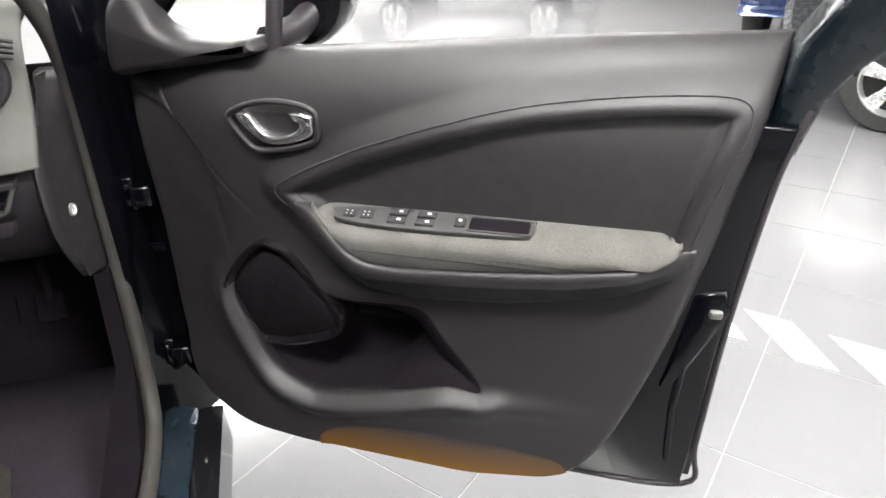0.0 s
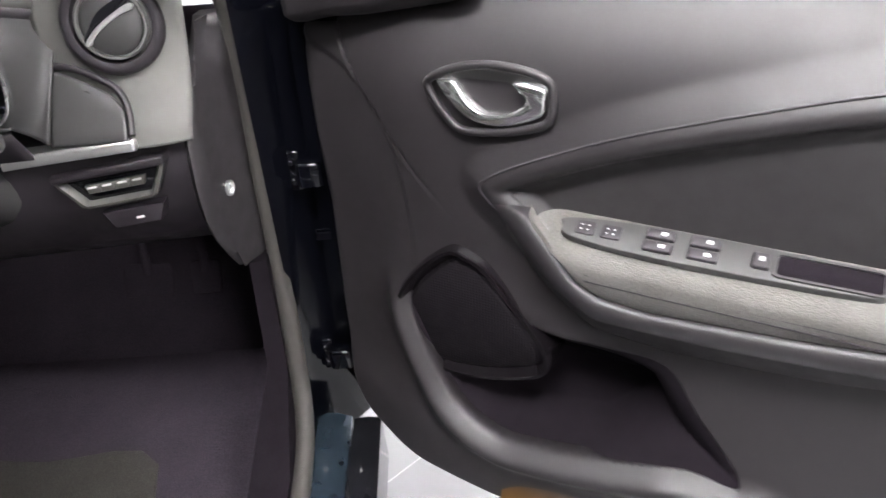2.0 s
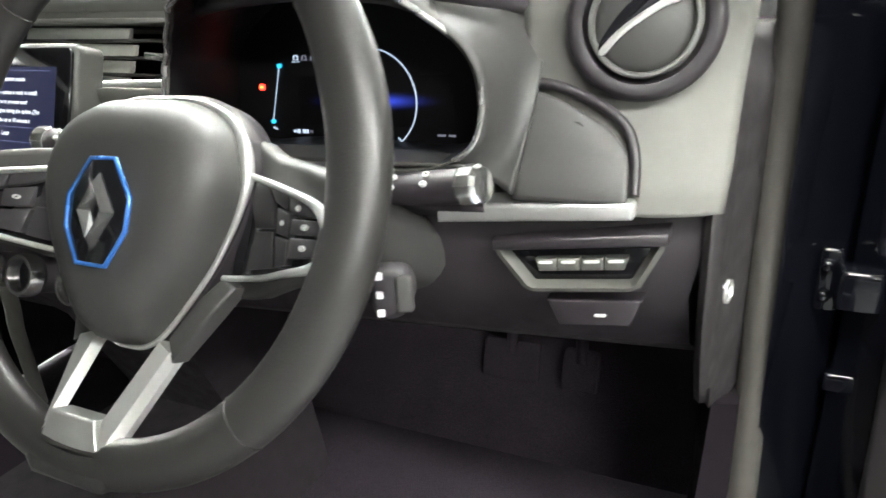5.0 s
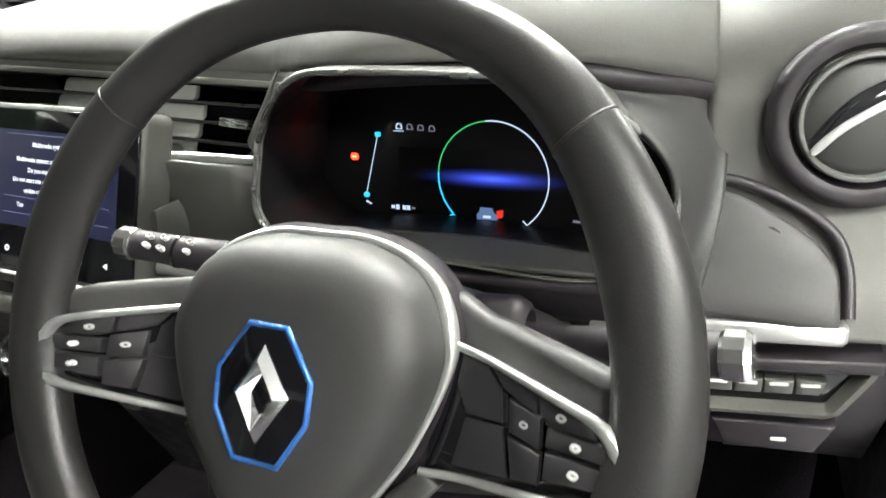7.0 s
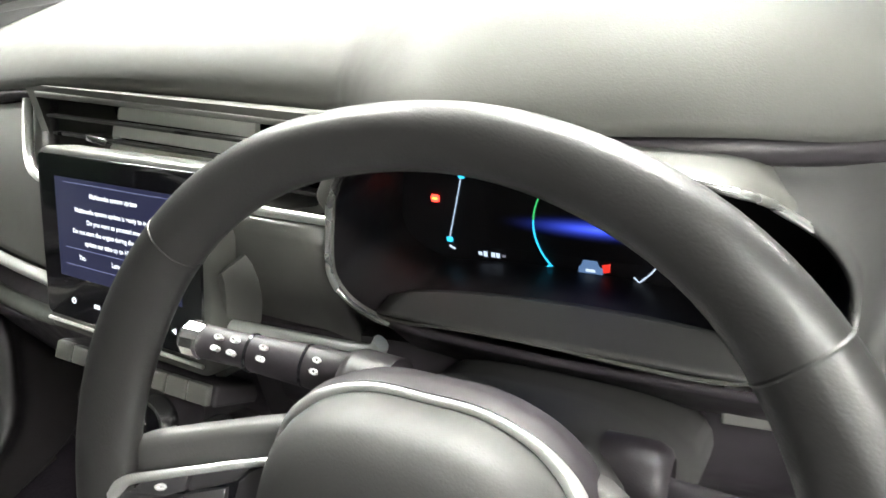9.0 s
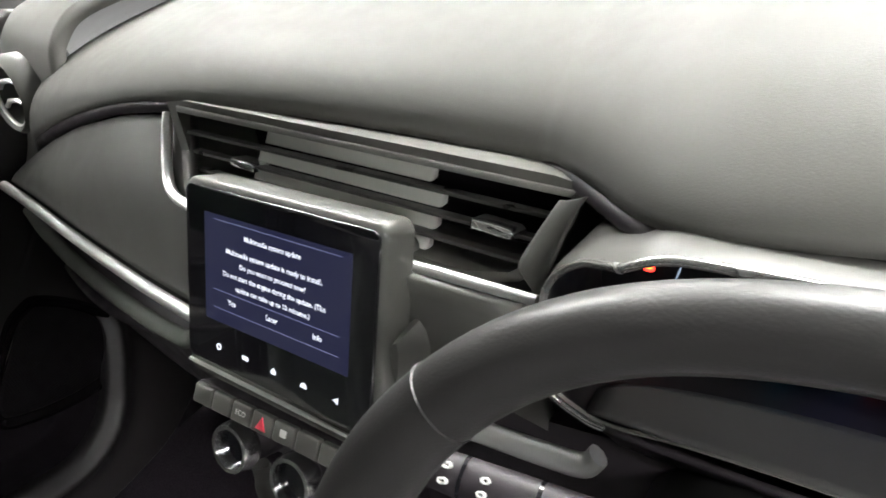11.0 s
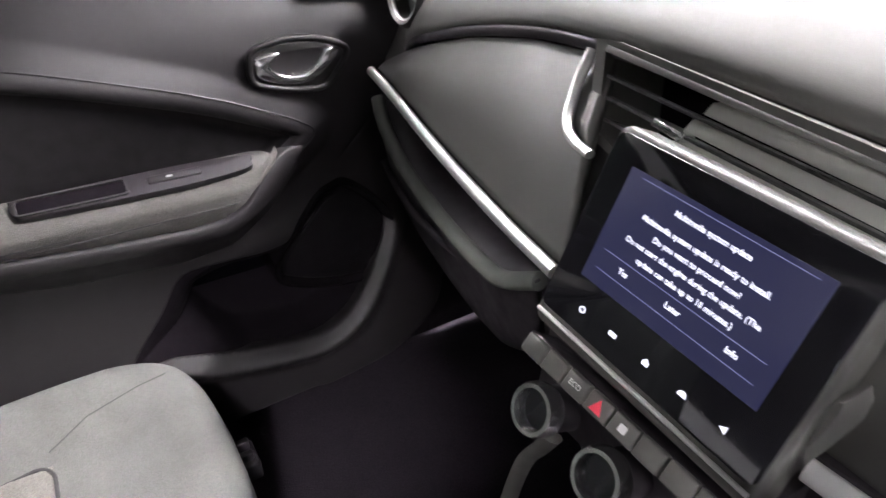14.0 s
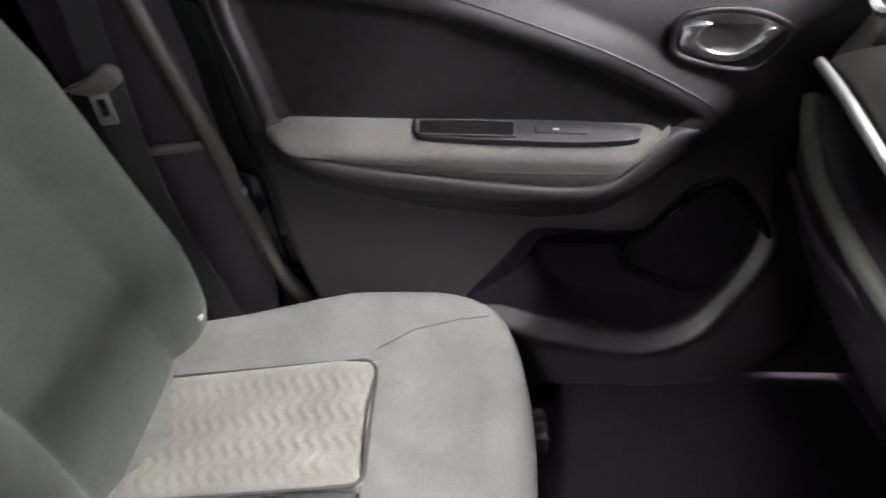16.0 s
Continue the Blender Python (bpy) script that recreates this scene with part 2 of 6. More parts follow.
def showroom():
    ground = part("ground", slab([(-22, -14), (22, -14), (22, 18), (-22, 18)], Z0 - 0.2, Z0 - 0.0015, 0.001), GROUT, smooth=0)
    tagged(ground, "pale grey grout bed under polished showroom tiles", "floor", kind="structure")
    for n, (x0, y0, x1, y1) in {"wall_north": (-22, 18, 22, 18.2), "wall_south": (-22, -14.2, 22, -14), "wall_east": (22, -14, 22.2, 18), "wall_west": (-22.2, -14, -22, 18)}.items():
        tagged(part(n, box(x0, y0, Z0, x1, y1, 4.2, 0.01), WALLM), "plain white painted showroom wall", "wall", kind="structure")
    tagged(part("ceiling", box(-22, -14, 4.2, 22, 18, 4.35, 0.01), CEILM), "white showroom ceiling above the cars", "ceiling", kind="structure")
    return ground


GROUND = showroom()
LAMPM = glow("led_panel", (1.0, 0.985, 0.95), 74.0)


def ceiling_light():
    t = thing("ceiling_light", "long white LED panel set under the showroom ceiling", "ceiling light", group="showroom ceiling lights")
    part("frame", frame_ring(rect(-1.25, -0.35, 1.25, 0.35), rect(-1.2, -0.3, 1.2, 0.3), -0.05, 0.0), SATIN, t)
    part("diffuser", slab(rect(-1.2, -0.3, 1.2, 0.3), -0.01, -0.045, 0.002), LAMPM, t)
    return t


LIGHT = ceiling_light()
LIGHT.matrix_world = pose(-3.4, -1.8, 4.2)
for lx, ly in ((0.6, -1.8), (4.6, -1.8), (4.6, -6.0), (-3.4, 2.4), (0.6, 2.4), (-3.4, 6.6), (0.6, 6.6), (4.6, 6.6), (-3.4, 10.8), (0.6, 10.8), (4.6, 10.8)):
    copy_thing(LIGHT, pose(lx, ly, 4.2))


# ---------------------------------------------------------------- front doors
TRIM_TOP = [(-0.010, 0.993), (0.06, 1.006), (0.15, 1.018), (0.28, 1.034), (0.409, 1.042), (0.638, 1.054), (0.836, 1.062), (0.977, 1.064)]
TRIM_REAR = [(0.977, 1.064), (0.964, 1.005), (0.940, 0.908), (0.906, 0.744), (0.854, 0.571), (0.800, 0.440), (0.745, 0.378), (0.686, 0.364)]
TRIM_LOW = [(0.080, 0.398), (0.115, 0.385), (0.160, 0.373), (0.238, 0.362), (0.304, 0.357), (0.340, 0.362), (0.458, 0.360), (0.591, 0.358), (0.686, 0.364)]
TRIM_FRONT = [(-0.010, 0.993), (-0.002, 0.851), (0.010, 0.663), (0.020, 0.520), (0.042, 0.435), (0.080, 0.398)]
INSERT = [(0.274, 0.828), (0.296, 0.851), (0.356, 0.881), (0.43, 0.912), (0.532, 0.945), (0.64, 0.974), (0.746, 0.990), (0.845, 0.998), (0.905, 0.997), (0.930, 0.985), (0.932, 0.960), (0.915, 0.905), (0.897, 0.850), (0.884, 0.800), (0.850, 0.772), (0.72, 0.745), (0.568, 0.727), (0.45, 0.725), (0.37, 0.755), (0.31, 0.795)]
POCKET = [(0.165, 0.668), (0.190, 0.698), (0.225, 0.726), (0.258, 0.722), (0.315, 0.668), (0.368, 0.652), (0.430, 0.652), (0.503, 0.650), (0.546, 0.596), (0.608, 0.515), (0.545, 0.512), (0.460, 0.492), (0.360, 0.474), (0.300, 0.472), (0.235, 0.503), (0.190, 0.567), (0.160, 0.632)]
SPEAKER = [(0.226, 0.737), (0.255, 0.734), (0.283, 0.719), (0.330, 0.665), (0.362, 0.620), (0.361, 0.580), (0.325, 0.557), (0.276, 0.540), (0.225, 0.531), (0.180, 0.534), (0.148, 0.565), (0.134, 0.611), (0.150, 0.660), (0.185, 0.705)]
HANDLE = [(0.206, 0.944), (0.2415, 0.965), (0.293, 0.9725), (0.3445, 0.9645), (0.3585, 0.945), (0.348, 0.907), (0.260, 0.889), (0.228, 0.906)]
PAD_LOW = ((0.335, 0.360, 0.400, 0.434, 0.479, 0.609, 0.728, 0.838, 0.875), (0.806, 0.790, 0.754, 0.740, 0.737, 0.745, 0.758, 0.775, 0.795))
LEDGE_LOW = ((0.270, 0.291, 0.350, 0.431, 0.565, 0.729, 0.861, 0.895), (0.826, 0.806, 0.752, 0.716, 0.719, 0.735, 0.764, 0.790))
UNDER = ((0.270, 0.363, 0.418, 0.503, 0.647, 0.808, 0.895), (0.800, 0.700, 0.664, 0.654, 0.667, 0.705, 0.755))


def along(pts, n):
    """n + 1 even samples of a curve through the points."""
    c = spline([(p[0], p[1], 0) for p in pts], 8)
    s = [0.0]
    for a, b in zip(c, c[1:]):
        s.append(s[-1] + (b - a).length)
    q = np.linspace(0, s[-1], n + 1)
    return np.c_[np.interp(q, s, [p.x for p in c]), np.interp(q, s, [p.y for p in c])]


def trim_height(u, v):
    """How far the inner trim stands out towards the cabin."""
    ins = [(p.x, p.y) for p in spline([(a, b, 0) for a, b in INSERT], 4, True)]
    poc = [(p.x, p.y) for p in spline([(a, b, 0) for a, b in POCKET], 4, True)]
    h = -0.022 + 0.10 * np.clip(0.74 - v, 0, 1) - 0.066 * (np.clip(v - 0.900, 0, 0.2) / 0.157) ** 2.2
    h += -0.035 * step(u, 0.20, 0.02) - 0.02 * step(u, 0.86, 0.99)
    h += -0.012 * step(np.abs(v - 0.99 + 0.85 * np.clip(u - 0.05, 0, 1) ** 0.8), 0.004, 0.0) * step(u, 0.26, 0.10) * 0.4
    crease = np.interp(u, [0.0, 0.013, 0.068, 0.110, 0.143, 0.156, 0.164], [0.972, 0.966, 0.944, 0.908, 0.861, 0.823, 0.760]) - v
    h -= 0.0045 * step(crease, 0.0, 0.012) * step(crease, 0.13, 0.03) * step(u, 0.175, 0.150)
    di, dp = sdf(u, v, ins), sdf(u, v, poc)
    h += 0.010 * step(di, 0.035, 0.0) - 0.015 * step(-di, 0.016, 0.042) + 0.0055 * np.exp(-((di + 0.012) / 0.013) ** 2)
    low = step(-(v - 0.50), -0.03, 0.06) * step(u, 0.74, 0.55)
    h += 0.014 * low + 0.022 * np.exp(-((dp - 0.020) / 0.020) ** 2) * step(v, 0.70, 0.60) * step(u, 0.74, 0.60) * (1 - step(u, 0.34, 0.44) * step(v, 0.49, 0.53))
    h -= 0.022 * np.exp(-((dp - 0.020) / 0.020) ** 2) * step(v, 0.70, 0.60) * step(u, 0.74, 0.60) * (1 - step(u, 0.34, 0.44) * step(v, 0.49, 0.53)) * 0.55 * step(u, 0.50, 0.58)
    h += 0.011 * np.exp(-((v - 0.494 - 0.02 * (u - 0.55)) / 0.020) ** 2) * step(u, 0.48, 0.58) * step(u, 0.86, 0.60)
    h -= 0.085 * step(-dp, 0.0, 0.014 + 0.06 * step(v, 0.56, 0.66) + 0.10 * step(u, 0.42, 0.54))
    return h


def car_door(name, label, m, sg, driver):
    d = thing(name, label, "car door", m)
    at = lambda a, b, c: (sg * a, b, c)
    nu, nv = 330, 240
    top, low, fr, re = along(TRIM_TOP, nu), along(TRIM_LOW, nu), along(TRIM_FRONT, nv), along(TRIM_REAR, nv)
    s, t = np.meshgrid(np.linspace(0, 1, nu + 1), np.linspace(0, 1, nv + 1), indexing="ij")
    co = []
    for k in (0, 1):
        c = (1 - t) * top[:, k][:, None] + t * low[:, k][:, None] + (1 - s) * fr[:, k][None] + s * re[:, k][None]
        c -= (1 - s) * (1 - t) * top[0, k] + s * (1 - t) * top[-1, k] + (1 - s) * t * low[0, k] + s * t * low[-1, k]
        co.append(c)
    h = trim_height(co[0], co[1])
    edge = np.minimum(np.minimum(s * nu, (1 - s) * nu), np.minimum(t * nv, (1 - t) * nv))
    h = h - 0.014 * np.exp(-edge / 1.6)
    g = grid(lambda a, b: at(co[0][round(a * nu), round(b * nv)], co[1][round(a * nu), round(b * nv)], h[round(a * nu), round(b * nv)]), nu, nv)
    ins = [(p.x, p.y) for p in spline([(a, b, 0) for a, b in INSERT], 4, True)]
    poc = [(p.x, p.y) for p in spline([(a, b, 0) for a, b in POCKET], 4, True)]
    fc = np.array([np.mean([g[0][i][:2] for i in f], axis=0) for f in g[1]])
    di, dp = sdf(fc[:, 0] * sg, fc[:, 1], ins), sdf(fc[:, 0] * sg, fc[:, 1], poc)

    def only(keep):
        used = sorted({i for f, k in zip(g[1], keep) if k for i in f})
        at_ = {i: n for n, i in enumerate(used)}
        return [g[0][i] for i in used], [tuple(at_[i] for i in f) for f, k in zip(g[1], keep) if k]

    isin, ispo = di < -0.026, dp < -0.004
    # draw the cut between the pieces along the outline
    for keep, poly, lim in ((isin, ins, -0.026), (ispo, poc, -0.004)):
        a_ = {i for f, k in zip(g[1], keep) if k for i in f}
        rim_ = sorted(a_ & {i for f, k in zip(g[1], keep) if not k for i in f})
        pu, pv = np.array([g[0][i][0] * sg for i in rim_]), np.array([g[0][i][1] for i in rim_])
        d0 = sdf(pu, pv, poly)
        gu, gv = (sdf(pu + 1e-4, pv, poly) - d0) / 1e-4, (sdf(pu, pv + 1e-4, poly) - d0) / 1e-4
        pu, pv = pu - np.clip(d0 - lim, -0.005, 0.005) * gu, pv - np.clip(d0 - lim, -0.005, 0.005) * gv
        for i, u_, v_, w_ in zip(rim_, pu, pv, trim_height(pu, pv)):
            g[0][i] = at(u_, v_, w_)
    part("trim_panel", only(~isin & ~ispo), TRIM, d, "dark charcoal grained plastic door trim", smooth=60, solid=0.012)
    part("door_insert", only(isin), SOFT if driver else SOFTSHADE, d, "darker soft-touch insert panel", smooth=60)
    # Pocket inside cut from the trim and darkened for the shade in it
    part("pocket_shade", only(ispo), POCKSHADE, d, "inside of the door pocket, darkened for its shade", smooth=60)
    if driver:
        # Skin over the lower trim that carries a painted amber sheen
        def amber_patch(a, b):
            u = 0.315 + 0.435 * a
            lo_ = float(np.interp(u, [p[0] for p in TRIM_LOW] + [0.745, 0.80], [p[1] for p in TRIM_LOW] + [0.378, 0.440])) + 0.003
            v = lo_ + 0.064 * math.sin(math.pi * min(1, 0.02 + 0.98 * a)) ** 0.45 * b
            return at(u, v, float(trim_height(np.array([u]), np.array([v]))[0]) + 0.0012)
        part("amber_glow", grid(amber_patch, 40, 8), AMBERGLOW, d, "amber light on the lower door edge, put into the trim colour", smooth=80)
    # sewn lines pressed into the trim
    def pressed(pts, r, lift, closed=False):
        c = spline([(a, b, 0) for a, b in pts], 8, closed)
        hh = trim_height(np.array([p.x for p in c]), np.array([p.y for p in c]))
        part("trim_groove", tube([at(p.x, p.y, w + lift) for p, w in zip(c, hh)], r, 6), DARK, d)
    pressed([INSERT[-1]] + INSERT[:14], 0.0016, 0.0003)
    # armrest: padded top and front, carried on a dark ledge
    front = lambda q: 0.032 * min(1, q / 0.14) ** 0.6 * min(1, (1 - q) / 0.06) ** 0.5 * (1 - 0.25 * q)
    rings = []
    for i in range(61):
        q = i / 60
        u = 0.338 + 0.535 * q
        e, f = min(1, q / 0.06) ** 0.6 * min(1, (1 - q) / 0.03) ** 0.5, front(q)
        zb = float(np.interp(u, *PAD_LOW))
        zt = 0.806 + 0.009 * e
        zf = max(zb + 0.012, zt - 0.012 - 0.018 * e)
        sec = [(-0.060, zt), (-0.030, zt - 0.001), (0.004, zt - 0.009 * e), (f - 0.008, zf + 0.006), (f - 0.001, zf), (f, zf - 0.008), (f - 0.003, zb + 0.006), (f - 0.010, zb), (-0.06, zb - 0.002)]
        rings.append([at(u, b, a) for a, b in sec])
    part("armrest_pad", loft(rings), FABRIC, d, "grey woven fabric armrest with two sewn seams", smooth=50)
    part("armrest_end", slab([(p.x, p.y) for p in spline([(0.855, 0.770, 0), (0.880, 0.777, 0), (0.888, 0.790, 0), (0.888, 0.803, 0), (0.880, 0.808, 0), (0.855, 0.811, 0)], 4, True)], -0.06, -0.010, 0.007, at), TRIM, d, "charcoal end cap of the armrest", smooth=60)
    for off in (0.012, 0.020):
        line = []
        for i in range(41):
            q = 0.14 + 0.82 * i / 40
            u = 0.338 + 0.535 * q
            zb = float(np.interp(u, *PAD_LOW))
            line.append(at(u, max(zb + 0.004, 0.785 - off - 0.006 * q), front(q) - 0.0016))
        part("seam", tube(line, 0.0010, 5), DARK, d)
    ledge = []
    for i in range(61):
        q = i / 60
        u = 0.275 + 0.617 * q
        zt = float(np.interp(u, *PAD_LOW)) + 0.004 if u > 0.34 else 0.812 + 0.012 * (0.34 - u) / 0.07
        zl, zu = min(zt - 0.008, float(np.interp(u, *LEDGE_LOW))), float(np.interp(u, *UNDER))
        f = -0.010 + 0.046 * float(step(np.array(q), 0.0, 0.24)) * float(step(np.array(q), 1.0, 0.86)) * (1 - 0.2 * q)
        ledge.append([at(u, b, a) for a, b in ((-0.05, zt), (f - 0.006, zt), (f, zt - 0.004), (f, zl + 0.004), (f - 0.006, zl), ((f - 0.03) * 0.5, zl * 0.4 + zu * 0.6), (-0.030, zu), (-0.05, zu))])
    part("armrest_ledge", loft(ledge), TRIM, d, smooth=75)
    # speaker
    sp = [(p.x, p.y) for p in spline([(a, b, 0) for a, b in SPEAKER], 5, True)]
    mid = inset(sp, 0.017)
    bez = [[at(a, b, -0.09) for a, b in sp], [at(a, b, -0.014) for a, b in sp], [at(a, b, -0.008) for a, b in inset(sp, 0.003)], [at(a, b, -0.0075) for a, b in inset(sp, 0.008)], [at(a, b, -0.017) for a, b in mid], [at(a, b, -0.06) for a, b in mid]]
    part("speaker_bezel", loft(bez, False), BEZEL, d, "wide gloss black speaker surround", smooth=40)
    part("speaker_grille", slab(inset(sp, 0.0165), -0.08, -0.0135, 0.008, at), GRILLE, d, "black perforated speaker grille", smooth=60)
    # inner handle
    hb = [(p.x, p.y) for p in spline([(a, b, 0) for a, b in HANDLE], 5, True)]
    part("handle_bezel", join(tube([at(a, b, -0.0165) for a, b in inset(hb, 0.004)], 0.0048, 10, closed=True), slab(inset(hb, 0.006), -0.05, -0.034, 0.002, at)), TRIM, d)
    cup = part("handle_cup", slab(inset(hb, 0.0075), -0.045, -0.027, 0.004, at), HUBMAT, d, "dark handle recess")
    lever = [(0.220, 0.947), (0.238, 0.927), (0.262, 0.912), (0.292, 0.908), (0.320, 0.913), (0.344, 0.924), (0.347, 0.940), (0.345, 0.953), (0.313, 0.957), (0.317, 0.949), (0.327, 0.940), (0.318, 0.929), (0.300, 0.922), (0.276, 0.922), (0.258, 0.933), (0.244, 0.951), (0.230, 0.953)]
    lo = [(p.x, p.y - 0.004) for p in spline([(a, b, 0) for a, b in lever], 3, True)]
    bow = lambda a, b, c: at(a, b, c + 0.006 * math.sin(math.pi * min(1, max(0, (a - 0.22) / 0.125))) + 0.10 * max(0, a - 0.318) * max(0, (b - 0.92) / 0.03))
    part("handle_lever", slab(lo, -0.034, -0.017, 0.0035, bow), CHROME, d, "bright chrome pull lever", smooth=70)
    # switch panel on the armrest top
    tilt = plane_at(at(0.378, 0.8085, 0.001), at(1, -0.002, -0.016), (0, 0.36, -0.93))
    pw = (lambda a, b, c=0.0: tilt(a, sg * 0 + b, c * sg))
    pl = [(p.x, p.y) for p in spline([(0.0, 0.0, 0), (0.006, 0.012, 0), (0.10, 0.019, 0), (0.28, 0.016, 0), (0.300, 0.011, 0), (0.298, -0.011, 0), (0.27, -0.018, 0), (0.10, -0.021, 0), (0.012, -0.014, 0)], 4, True)]
    panel = part("switch_panel", slab(pl, -0.004, 0.004 if driver else 0.0055, 0.0015, pw), HUBMAT if driver else DARK, d, "grey plastic switch plate")
    if driver:
        for a, b in ((0.025, 0.0), (0.052, 0.0)):
            part("mirror_switch", slab(rect(a - 0.010, b - 0.009, a + 0.010, b + 0.009, 0.003), 0.003, 0.006, 0.001, pw), DARK, panel)
            for q in range(4):
                part("mark", slab(rect(a - 0.005 + 0.007 * (q % 2), b - 0.004 + 0.006 * (q // 2), a - 0.003 + 0.007 * (q % 2), b - 0.0025 + 0.006 * (q // 2)), 0.006, 0.0064, 0.0001, pw), MARK, panel)
        for a in (0.100, 0.143):
            for b in (-0.008, 0.008):
                part("window_switch", slab(rect(a - 0.014, b - 0.0065, a + 0.014, b + 0.0065, 0.002), 0.003, 0.008, 0.002, pw), DARK, panel)
                part("mark", slab(rect(a + 0.001, b - 0.002, a + 0.007, b + 0.002), 0.008, 0.0084, 0.0001, pw), MARK, panel)
        part("lock_switch", slab(rect(0.186, -0.010, 0.202, 0.009, 0.003), 0.003, 0.008, 0.002, pw), DARK, panel)
        part("mark", slab(rect(0.192, -0.002, 0.197, 0.003), 0.008, 0.0084, 0.0001, pw), MARK, panel)
    else:
        part("window_switch", slab(rect(0.07, -0.007, 0.14, 0.007, 0.003), 0.003, 0.008, 0.002, pw), DARK, panel)
        part("mark", slab(rect(0.108, -0.002, 0.116, 0.001), 0.008, 0.0084, 0.0001, pw), MARK, panel)
    cu0 = 0.205 if driver else 0.165
    part("pull_cup", frame_ring(rect(cu0, -0.0160, 0.296, 0.0130, 0.005), rect(cu0 + 0.003, -0.0135, 0.2935, 0.0105, 0.004), 0.002, 0.0065 if driver else 0.0085, pw), HUBMAT, panel)
    # Near-black plate stands in for the shade inside the pull cup
    part("cup_shade", slab(rect(cu0 + 0.002, -0.0140, 0.2940, 0.0110, 0.003), 0.0035, 0.005 if driver else 0.0062, 0.0002, pw), POCKSHADE, panel)
    # metal shell behind the trim
    shell = [(-0.03, 0.998), (0.28, 0.990), (0.64, 1.012), (0.98, 1.030), (1.000, 0.985), (0.985, 0.90), (0.972, 0.75), (0.963, 0.66), (0.958, 0.43), (0.952, 0.325), (0.76, 0.315), (0.50, 0.318), (0.20, 0.335), (0.02, 0.36), (-0.03, 0.42), (-0.045, 0.70)]
    part("door_shell", slab(shell, -0.165, -0.090, 0.008, at), NAVY, d, "dark navy painted steel door shell", smooth=30)
    part("front_skin", slab([(-0.045, 0.40), (0.0, 0.35), (0.12, 0.36), (0.10, 0.43), (0.07, 0.48), (0.07, 1.0), (-0.035, 0.998)], -0.12, -0.075, 0.008, at), NAVY, d, "dark painted front edge of the door")
    part("inner_skin", slab([(0.99, 0.96), (0.972, 0.88), (0.958, 0.74), (0.948, 0.60), (0.940, 0.43), (0.932, 0.345), (0.745, 0.335), (0.66, 0.345), (0.72, 0.46), (0.80, 0.62), (0.86, 0.80), (0.90, 0.96)], -0.095, -0.045, 0.006, at), NAVY, d, "painted inner door skin")
    part("skin_rib", tube([at(0.905, 0.60, -0.043), at(0.900, 0.50, -0.043), at(0.905, 0.40, -0.043)], 0.006, 8), NAVY, d)
    edge = spline([at(1.000, 0.98, -0.058), at(0.978, 0.89, -0.052), at(0.962, 0.74, -0.052), at(0.952, 0.60, -0.052), at(0.945, 0.43, -0.052), at(0.938, 0.345, -0.052), at(0.74, 0.330, -0.052), at(0.30, 0.342, -0.052)], 6)
    part("door_seal", tube(edge, 0.005, 8), DARK, d, "black rubber door edge seal")
    lt = part("latch_case", slab([(0.905, 0.715), (0.945, 0.725), (0.955, 0.690), (0.935, 0.640), (0.900, 0.560), (0.875, 0.545), (0.885, 0.60)], -0.06, -0.038, 0.006, at), NAVY, d, "dark painted latch cover")
    part("latch", slab(rect(0.926, 0.683, 0.944, 0.696, 0.004), -0.05, -0.031, 0.003, at), VENTM, lt, "steel latch claw")
    wf = [at(1.020, 1.03, -0.085), at(1.065, 1.12, -0.090), at(1.11, 1.22, -0.10), at(1.11, 1.34, -0.13), at(1.05, 1.46, -0.175), at(0.90, 1.50, -0.20), at(0.6, 1.47, -0.19), at(0.3, 1.32, -0.15), at(0.12, 1.16, -0.10), at(0.0, 1.03, -0.075)]
    part("window_frame", tube(spline(wf, 8), 0.030, 10, flat=0.5), NAVY, d, "dark blue window frame")
    part("pillar_trim", slab([(0.955, 0.935), (0.994, 0.919), (1.016, 0.993), (1.035, 1.021), (1.067, 1.051), (1.125, 1.15), (1.16, 1.30), (1.07, 1.30), (1.010, 1.115), (0.974, 1.058)], -0.12, -0.055, 0.010, at), TEAL, d, "dark teal painted rear frame of the window")
    # sail panel and mirror
    sail = [(0.000, 0.996), (0.070, 1.000), (0.136, 1.007), (0.250, 1.028), (0.254, 1.044), (0.244, 1.050), (0.212, 1.045), (0.146, 1.046), (0.109, 1.057), (0.085, 1.074), (0.060, 1.12), (0.015, 1.09)]
    part("sail_panel", slab([(p.x, p.y) for p in spline([(a, b, 0) for a, b in sail], 4, True)], -0.09, -0.030, 0.016, at), TRIM, d, "grey plastic mirror sail trim")
    part("quarter_bar", tube([at(0.262, 1.03, -0.085), at(0.285, 1.20, -0.10), at(0.30, 1.32, -0.14)], 0.013, 8), DARK, d)
    if not driver:
        part("window_pane", slab([(0.27, 1.03), (0.98, 1.045), (1.08, 1.16), (1.08, 1.36), (0.9, 1.47), (0.6, 1.44), (0.30, 1.31)], -0.120, -0.116, 0.001, at), GLASS, d, "green-tinted side window")
    if driver:
        mir = part("mirror_housing", loft([[at(0.268 + 0.070 * k * math.cos(2 * math.pi * j / 24) * (1 + 0.10 * math.cos(2 * math.pi * j / 24)), 1.092 + 0.076 * k * math.sin(2 * math.pi * j / 24), w) for j in range(24)] for k, w in ((0.93, -0.170), (1.0, -0.178), (1.0, -0.20), (0.85, -0.26), (0.4, -0.29))]), GLOSS, d, "black door mirror housing")
